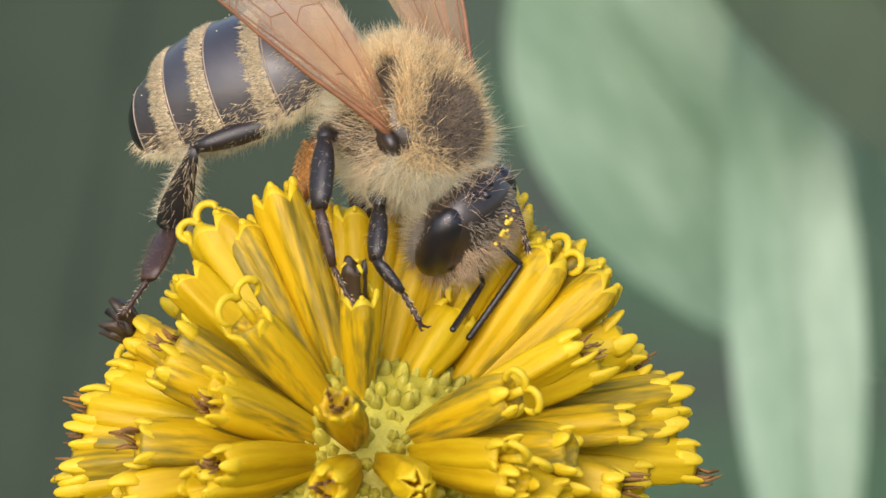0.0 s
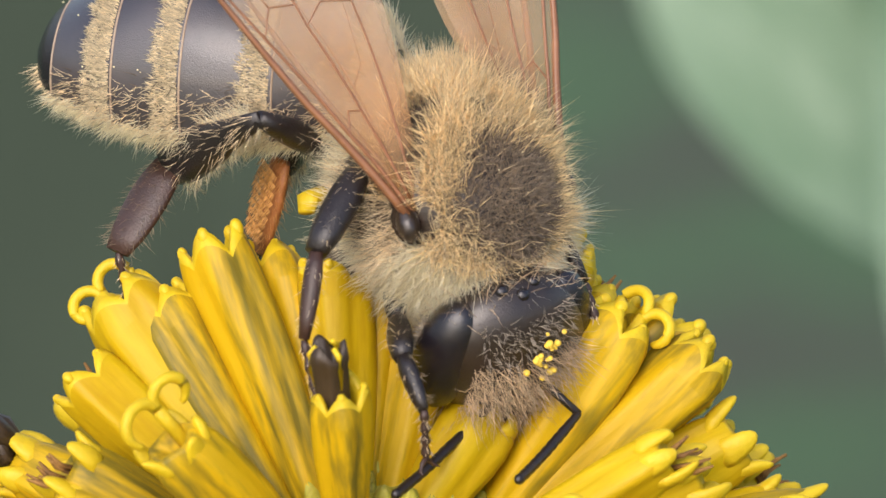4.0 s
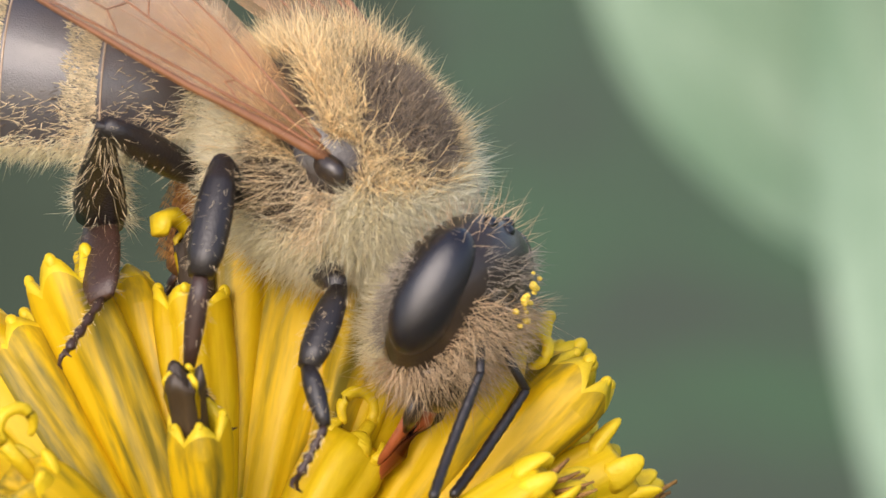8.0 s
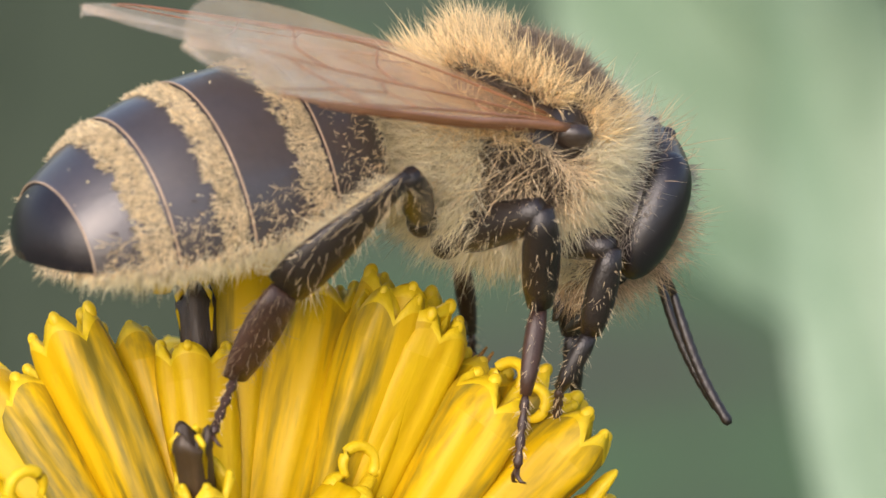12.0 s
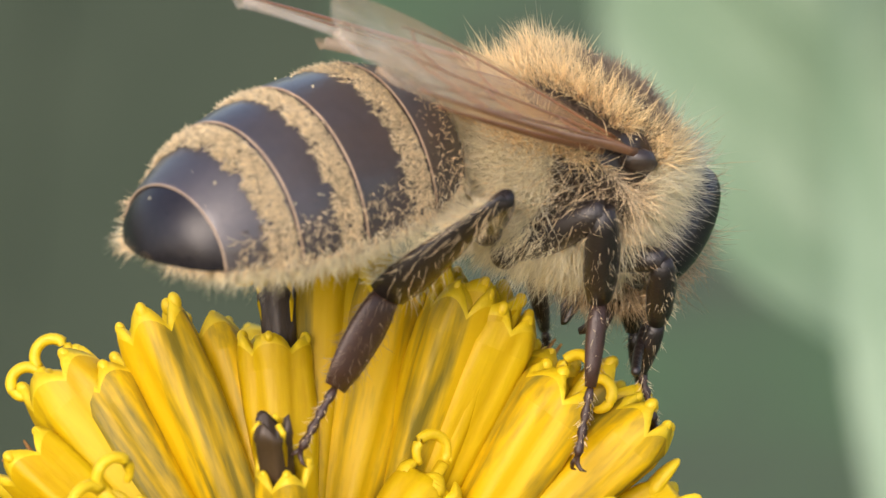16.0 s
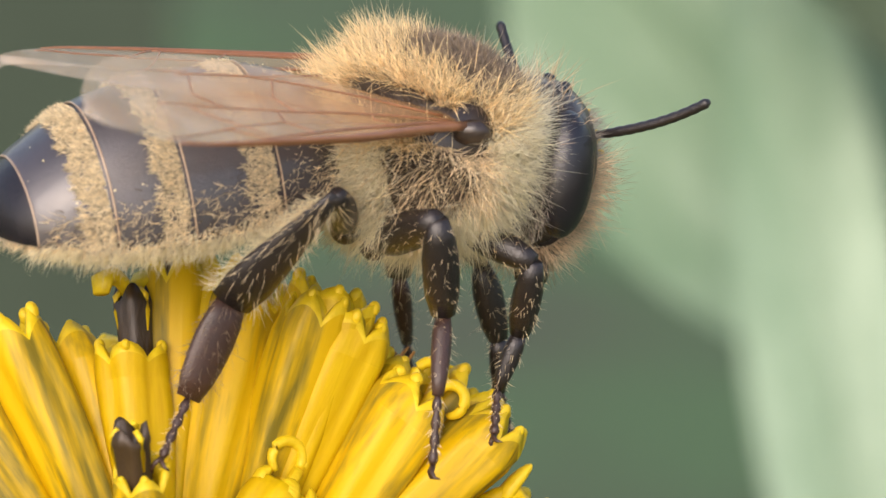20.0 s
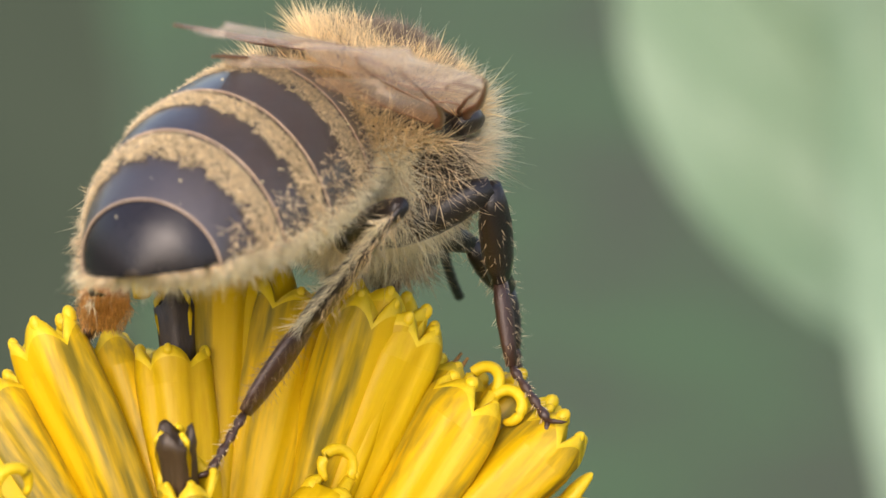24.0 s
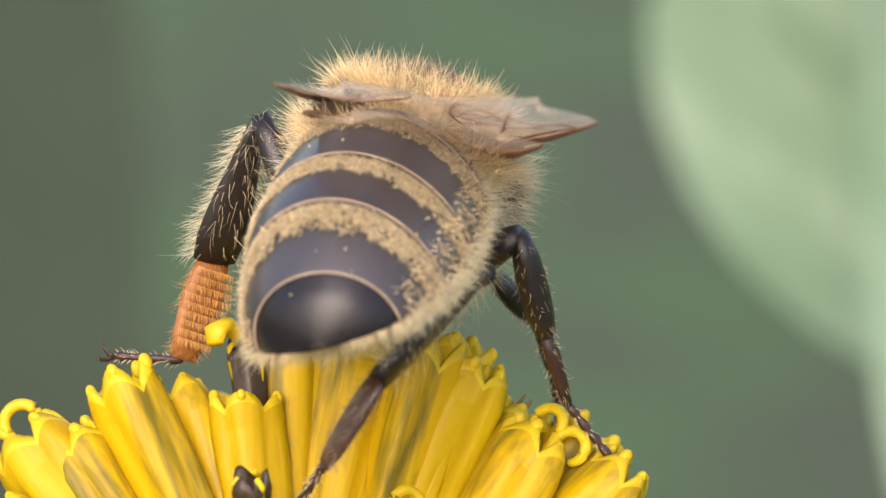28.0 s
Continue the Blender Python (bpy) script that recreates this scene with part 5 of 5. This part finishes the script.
# seconds, then knee, ankle, heel and foot of the legs that show, in millimetres
JOINTS = {
    "RH": [
        (0, -5.42, 1.98, 9.5, -6.06, 3.02, 6.71, -6.54, 1.37, 5.78, -7.21, 0.65, 4.93),
        (1, -3.7, -0.06, 11.47, -4.53, 1.93, 9.31, -4.46, 2.31, 7.29, -4.56, 1.84, 5.81),
        (2, -4.11, 1.41, 10.96, -4.74, 3.65, 8.85, -4.62, 2.81, 7.19, -4.65, 2.69, 5.45),
        (5, -1.29, 1.06, 11.17, -3.54, 2.68, 9.89, -4.92, 1.88, 8.8, -4.65, 1.46, 7.33),
        (6, -2.71, 2.55, 10.83, -2.57, -0.37, 10.29, -2.49, -1.76, 9.45, -2.82, -1.24, 8.03),
        (7, -2.89, 2.17, 11.1, -2.65, -0.76, 10.29, -2.61, 0.67, 8.69, -2.97, 0.37, 7.41),
        (8, -2.21, 0.58, 11.48, -2.47, 2.4, 9.05, -2.36, 0.62, 8.26, -2.92, -0.41, 7.7),
        (9, -1.65, 0.25, 10.88, -2.31, 2.12, 8.57, -2.34, 0.18, 8.46, -2.79, -0.97, 8.04),
        (10, 2.65, -0.45, 11.35, 0.6, 0.56, 9.33, -0.25, -0.67, 8.08, -0.71, -1.83, 7.7),
        (11, 3.44, -0.84, 11.55, 1.1, -0.33, 9.66, -0.12, -0.9, 8.23, -0.49, -2.09, 7.86),
        (12, 3.01, -0.97, 12.15, 0.82, -0.76, 10.03, -0.1, -0.64, 8.31, -0.5, -1.71, 7.69),
        (15, 3.02, -1.2, 12.16, 0.98, -0.83, 9.92, 0.05, -1.49, 8.33, -0.39, -1.46, 7.11),
        (16, 3.39, -1.15, 11.83, 1.25, -0.54, 9.75, 0.26, -1.2, 8.15, -0.37, -1.84, 7.2),
        (17, 3.71, -1.23, 11.44, 1.58, -0.56, 9.35, 0.35, -1.15, 7.97, -0.37, -1.92, 7.2),
        (18, 3.62, -1.02, 11.61, 1.43, -0.66, 9.53, 0.39, -1, 7.91, -0.34, -1.74, 7.13),
        (19, 3.17, -0.81, 11.79, 1.12, -0.5, 9.55, 0.2, -1.17, 7.96, -0.38, -2.11, 7.29),
        (20, 2.97, -0.8, 11.9, 1.04, -0.22, 9.61, 0.19, -0.9, 7.93, -0.3, -1.81, 7.14),
        (23, 2.82, -1.25, 12.18, 0.88, -2.23, 10.04, 0.23, -1.82, 8.25, -0.29, -1.82, 7.05),
        (24, 3.16, -1.13, 11.6, 1.53, -0.22, 9.18, 0.35, -0.76, 7.66, -0.28, -1.57, 6.87),
        (25, 3.54, -0.97, 11.31, 1.65, -0.15, 9.07, 0.49, -0.99, 7.74, -0, -2.14, 7.38),
        (26, 3.26, -0.85, 11.48, 1.53, -2.94, 10.08, 0.62, -2.42, 8.44, 0.22, -1.7, 7.43),
        (27, 3.14, -0.78, 11.5, 1.49, -3.04, 10.29, 0.67, -2.33, 8.67, 0.3, -2, 7.47),
        (28, 3.52, -0.95, 11.2, 1.44, -2.79, 9.95, 0.46, -2.55, 8.28, 0.01, -1.86, 7.27),
    ],
    "RM": [
        (0, -1.84, 0.29, 10.59, -1.89, -1.14, 9.05, -1.42, -1.7, 7.56, -0.66, -2.15, 6.37),
        (1, -2.15, 0.22, 10.48, -2.18, -1.43, 9.17, -1.48, -1.97, 7.73, -0.73, -2.43, 6.56),
        (2, -1.18, 0.77, 10.35, -1.71, -0.65, 8.89, -1.55, -1.53, 7.54, -1.07, -2, 6.3),
        (5, 0.12, 1.1, 10.32, -0.82, -0.46, 9.26, -1.22, -1.05, 7.71, -1, -1.51, 6.46),
        (6, -0.46, 1.07, 10.43, -1.08, -0.62, 9.35, -1.33, -1.2, 7.83, -0.92, -1.68, 6.54),
        (7, -0.46, 0.74, 10.78, -0.78, -0.74, 9.33, -0.79, -1.34, 7.77, -0.37, -1.45, 6.55),
        (8, -0.16, 0.17, 10.87, -0.55, -1.14, 9.27, -0.79, -1.28, 7.67, -0.24, -1.1, 6.5),
        (9, 0.94, -0.47, 10.82, 0.29, -0.09, 8.86, -0.5, -0.64, 7.5, -0.25, -1.61, 6.68),
        (10, 2.99, -0.55, 10.01, 2.19, -0.1, 8.12, 1.09, -0.6, 6.87, 0.48, -1.74, 6.77),
        (11, 5.16, -0.36, 10.28, 5.16, -0.09, 8.2, 5.1, 0.47, 6.68, 5.03, -0.75, 6.26),
        (12, 5.33, 0.13, 11.07, 5.29, 0.72, 9.05, 5, -0.02, 7.64, 4.83, -0.5, 6.44),
        (15, 4.83, 0.32, 11.07, 5, 0.76, 9.03, 4.93, 0.14, 7.5, 4.81, -0.4, 6.22),
        (16, 5.22, 0.4, 10.99, 5.15, 1, 8.98, 4.97, 0.37, 7.45, 4.7, -0.15, 6.2),
        (17, 5.84, 0.5, 10.74, 5.51, 1.16, 8.77, 4.92, 0.56, 7.3, 4.49, 0.05, 6.07),
        (18, 5.5, 0.23, 10.99, 5.42, 0.75, 8.95, 4.98, 0.13, 7.43, 4.55, -0.37, 6.24),
        (19, 4.87, -0, 11.17, 5.09, 0.33, 9.11, 4.91, -0.32, 7.55, 4.64, -0.45, 6.28),
        (20, 4.85, -0.1, 11.12, 4.97, 0.39, 9.08, 4.82, -0.69, 7.88, 4.7, -1.2, 6.63),
        (23, 4.61, 1.47, 11.34, 4.74, -0.11, 9.97, 4.59, -0.65, 8.43, 5.3, 0.23, 7.78),
        (24, 4.9, 1.77, 10.96, 5.08, 2.5, 9, 5.25, 1.94, 7.47, 5.85, 1.03, 6.76),
        (25, 4.67, 1.27, 11.17, 4.9, 1.81, 9.15, 5.1, 1.88, 7.55, 5.82, 1.14, 6.76),
        (26, 4.55, 2.1, 10.88, 4.93, 2.63, 8.88, 5.11, 1.6, 7.64, 5.91, 1.38, 6.65),
        (27, 4.55, 2.09, 10.82, 4.93, 2.65, 8.83, 5.23, 2.68, 7.24, 5.9, 1.72, 6.66),
        (28, 4.2, 0.9, 11.29, 4.67, 1.17, 9.26, 5.09, 1.51, 7.74, 5.86, 1.39, 6.7),
    ],
    "RF": [
        (0, -0.25, 0.15, 8.75, -0.28, -1.05, 7.63, 0.87, -1.51, 6.46, 1.55, -1.95, 5.34),
        (1, -0.45, 0.19, 8.23, -0.46, -1.35, 7.63, 0.22, -1.76, 6.57, 0.53, -2.51, 6.07),
        (2, -0.39, 0.53, 7.65, -0.05, -1.08, 7.58, 0.14, -1.5, 6.5, 0.41, -2.31, 6.07),
        (5, 0.69, 0.85, 7.19, 0.74, -0.79, 7.08, 1.22, -1.68, 6.54, 1.16, -1.3, 5.67),
        (6, 0.86, 0.57, 7.67, 0.28, -0.95, 7.35, 1.05, -1.33, 6.3, 0.96, -2.08, 5.71),
        (7, 0.99, 0.37, 8.27, 0.53, -1.06, 7.6, 1.01, -1.52, 6.4, 1.02, -2.25, 5.8),
        (8, 1.8, -0.22, 8.7, 1.26, -1.41, 7.69, 1.55, -2.18, 6.89, 1.05, -2.52, 6.04),
        (9, 4.56, 1.16, 8.93, 5.53, 0.64, 7.67, 5.95, 0.85, 6.62, 6.45, 0.47, 5.74),
        (10, 6.5, 0.8, 9.09, 6.08, 1.22, 7.55, 5.82, 1.73, 6.55, 5.67, 1.06, 5.89),
        (11, 6.72, 3.12, 8.87, 6.32, 1.85, 7.89, 5.81, 1.45, 6.81, 5.61, 1.06, 5.83),
        (12, 6.6, 1.14, 9.93, 6.2, 1.15, 8.33, 5.63, 0.93, 7.35, 5.59, 1.39, 6.52),
        (15, 5.8, 1.49, 9.57, 5.87, 1.95, 7.99, 5.6, 1.49, 6.83, 6.09, 1.92, 6.14),
        (16, 6.35, 1.19, 9.67, 6.28, 1.87, 8.17, 5.98, 2.06, 7.08, 6.23, 1.66, 6.16),
        (17, 7.2, 1.89, 8.96, 6.5, 2.51, 7.6, 5.95, 1.79, 6.89, 5.87, 1.05, 6.3),
        (18, 6.88, 1.05, 9.54, 6.66, 1.7, 8.04, 5.98, 1.64, 7.11, 5.91, 1.26, 6.2),
        (19, 6.66, 1.05, 9.94, 6.44, 0.8, 8.33, 5.97, 1.05, 7.31, 5.92, 0.95, 6.36),
        (20, 6.69, 1.24, 9.74, 6.45, 1.66, 8.16, 6.02, 1.42, 7.12, 5.93, 0.71, 6.5),
        (23, 5.3, 2.15, 10.09, 5.18, 2.82, 8.59, 5.15, 3.31, 7.55, 5.57, 3.48, 6.71),
    ],
    "LH": [
        (24, -2.19, 2.48, 10.9, -1.98, -0.45, 10.09, -2.1, 1, 8.79, -2.41, 2.09, 8.15),
        (25, -1.55, 3.45, 10.46, -1.59, 0.41, 10.3, -2.13, 1.38, 8.69, -2.44, 2.37, 7.91),
        (26, -1.73, 3.85, 10.11, -1.73, 0.8, 10.22, -2.17, 1.71, 8.55, -2.53, 2.81, 7.95),
        (27, -1.78, 3.93, 9.85, -1.88, 0.88, 9.9, -2.17, 2.08, 8.39, -2.44, 3.14, 7.68),
        (28, -0.42, 3.13, 12.98, -1.32, 3.46, 10.09, -2.01, 2.79, 8.23, -3.26, 3.12, 8.38),
    ],
}
# seconds, then heading, dip and roll of the right and of the left forewing
SPREAD = [
    (0, 30.7, 6.1, 18, -18, 14, -3.2),
    (1, 31.3, 5.8, 18, -17.5, 13.9, -3.2),
    (2, 29.5, 7.9, 18, -17, 13.8, -3.2),
    (5, 24.4, 12.1, 18, -15.5, 13.4, -3.2),
    (6, 23.8, 12.2, 18, -15, 13.2, -3.2),
    (7, 27.9, 7.7, 18, -14.5, 13.1, -3.2),
    (8, 22.6, 11.9, 18, -14, 13, -3.2),
    (9, 16.7, 0.8, 16, -6, 8, -2.4),
    (10, 22, 14.5, 18, -12.3, 9.4, -3.2),
    (11, 37.5, 16.7, 20, 10.5, 15.8, -4),
    (12, 30.2, 12.7, 20, 7.9, 9.2, -4),
    (15, 38.6, 11.5, 20, 15.7, 5.9, -4),
    (16, 33.8, 14.3, 20, 15.7, 11.5, -4),
    (17, 31.7, 12.7, 20, 18.3, 11.4, -4),
    (18, 36.4, 14.5, 20, 12.9, 12.4, -4),
    (19, 39.5, 17.2, 20, 13, 13.4, -4),
    (20, 38.1, 15.4, 20, 11.6, 12.6, -4),
    (23, 32.1, 19.5, 20, 15, 13.3, -4),
    (24, 33, 28, 4.8, 15.2, 22.5, -7.8),
    (25, 17.5, 22.2, 9, 3.8, 20.8, -8.2),
    (26, 18.5, 24.2, 6.8, 3.8, 21.2, -9.2),
    (27, 17, 24.3, 4, 1.7, 20.8, -9),
    (28, 15.2, 24.5, 1.2, -0.5, 20.2, -8.8),
]


def blend(rows, t):
    if t <= rows[0][0]:
        return list(rows[0][1:])
    for a, b in zip(rows, rows[1:]):
        if t <= b[0]:
            q = (t - a[0]) / (b[0] - a[0])
            return [x + (y - x) * q for x, y in zip(a[1:], b[1:])]
    return list(rows[-1][1:])


def aim(a, b, side):
    """The pose of a leg piece that lies from a to b."""
    x = (b - a).normalized()
    y = side - x * side.dot(x)
    y = y.normalized() if y.length > 1e-6 else x.orthogonal().normalized()
    return Matrix.Translation(a * MM) @ Matrix((x, y, x.cross(y))).transposed().to_4x4()


def leg_joints(root, foot, lens, sg, key, fall, hint):
    """Knee, ankle and heel of a leg between its root and its foot, all in the bee's space."""
    fe, ti, me_, ta = lens
    back = {"F": 0.5, "M": -0.15, "H": -0.6}[key]
    reach = foot - root
    if reach.length > 0.99 * sum(lens):
        foot = root + reach.normalized() * 0.99 * sum(lens)
    down = hint[0] if hint else reach.normalized() * 0.55 + fall * 0.75
    tip = foot - down.normalized() * (me_ + ta) * 0.995
    span = tip - root
    far, near = fe + ti - 0.02, abs(fe - ti) + 0.35
    if span.length > far:
        tip = root + span.normalized() * far
    if span.length < near:
        tip = root + span.normalized() * near
    span = tip - root
    d = span.length
    h = (d * d + fe * fe - ti * ti) / (2 * d)
    rise = math.sqrt(max(0.0, fe * fe - h * h))
    pole = hint[1] if hint else Vector((0.9, sg * 0.35, 0.5)) if key == "F" else Vector((0.6, sg * 0.8, 0.5))
    u = span.normalized()
    pole = (pole - u * pole.dot(u)).normalized()
    knee = root + u * h + pole * rise
    last = (foot - tip)
    if last.length < 1e-3:
        last = down
    # fold heel so that both foot pieces reach the foot
    dl = min(last.length, me_ + ta - 0.01)
    hh = (dl * dl + me_ * me_ - ta * ta) / (2 * max(dl, 0.05))
    rr = math.sqrt(max(0.0, me_ * me_ - hh * hh))
    ul = last.normalized()
    q = Vector((-back, sg * 0.5, 0.4))
    q = (q - ul * q.dot(ul)).normalized()
    heel = tip + ul * max(-me_, min(me_, hh)) + q * rr
    return knee, tip, heel, heel + (foot - heel).normalized() * ta


def motions():
    times = sorted({r[0] for r in BODY} | {r[0] for rows in JOINTS.values() for r in rows} | {r[0] for r in BENDS} | {t for rows in FEET.values() for t, *_ in rows} | {r[0] for r in FEEL} | {3.2, 3.9, 13.2, 13.9, 21.2, 21.9})
    body, hd, ab = [], [], []
    legs = {k: ([], [], [], []) for k in LEGS}
    feel = {sg: ([], []) for sg in ANTENNAE}
    for t in times:
        x, y, z, *ang = blend(BODY, t)
        R = spun(*ang)
        place = Vector((x, y, z))
        body.append((t, Matrix.Translation(place * MM) @ R.to_4x4()))
        hy, hp, hr, ay, ap, ar, *shift = blend(BENDS, t)
        Ri = R.transposed()
        hd.append((t, Matrix.Translation((NECK + Vector(shift[:3])) * MM) @ (Ri @ spun(hy, hp, hr)).to_4x4()))
        ab.append((t, Matrix.Translation((WAIST + Vector(shift[3:])) * MM) @ (Ri @ spun(ay, ap, ar)).to_4x4()))
        for (sg, key), (root, obs, lens) in LEGS.items():
            name = ("R" if sg < 0 else "L") + key
            known = JOINTS.get(name)
            if known and known[0][0] <= t <= known[-1][0]:
                spot = blend(known, t)
                joints = [Ri @ (Vector(spot[k:k + 3]) - place) for k in (0, 3, 6, 9)]
                joints.insert(0, joints[0] + (root - joints[0]).normalized() * lens[0])
                for k in (1, 2, 3):
                    joints[k + 1] = joints[k] + (joints[k + 1] - joints[k]).normalized() * lens[k]
            else:
                foot = Ri @ (Vector(blend(FEET[name], t)) - place)
                hint = blend(BEND[name], t) if name in BEND else None
                if hint:
                    hint = Ri @ Vector(hint[:3]), Ri @ Vector(hint[3:])
                joints = [root, *leg_joints(root, foot, lens, sg, key, Ri @ Vector((0, 0, -1)), hint)]
            turned = min(1.0, max(0.0, (t - 22) / 2.5)) if sg > 0 else 0.0
            side = Vector((0.3 + 0.6 * turned, sg * (1 - 0.45 * turned), 0.1)) if key == "H" else Vector((0, sg, 0.3))
            for i in range(4):
                legs[(sg, key)][i].append((t, aim(joints[i] - root, joints[i + 1] - root, side)))
        fe = blend(FEEL, t)
        for sg, (yaw, dip, yaw2, dip2) in ((-1, fe[:4]), (1, fe[4:])):
            base = Vector((1.75, sg * 0.3, -0.55)) * HK
            m1 = Matrix.Translation(base * MM) @ spun(yaw, dip, 0).to_4x4()
            m2 = Matrix.Translation(m1 @ Vector((1.03 * MM, 0, 0))) @ spun(yaw2, dip2, 0).to_4x4()
            feel[sg][0].append((t, m1))
            feel[sg][1].append((t, m2))
    walk(bee, body)
    walk(head, hd)
    walk(abdomen, ab)
    for k, rows in legs.items():
        for ob, r in zip(LEGS[k][1], rows):
            walk(ob, r)
            for bone, hair in LEG_HAIR:
                if bone == ob:
                    walk(hair, r)
    for sg, rows in feel.items():
        for ob, r in zip(ANTENNAE[sg], rows):
            walk(ob, r)
    for sg, pair in WINGS.items():
        k = 1 if sg < 0 else 4
        for ob, near in zip(pair, (0, 3)):
            base = ob.matrix_basis.translation.copy()
            walk(ob, [(r[0], Matrix.Translation(base) @ spun(r[k] + sg * near, r[k + 1] - near / 3, r[k + 2]).to_4x4()) for r in SPREAD])
    walk(tongue, [(t, mm(1.5 - (0.25 if a else 0), 0, -1.9, 0, a, 0)) for t, a in ((0.0, 0), (8.5, 0), (9.2, 80), (10.0, 118), (28.0, 118))])
    for ob, rows in SWAY:
        walk(ob, rows)


cam.data.dof.use_dof = True
cam.data.dof.focus_object = flower.children[20]
cam.data.dof.aperture_fstop = 165

motions()
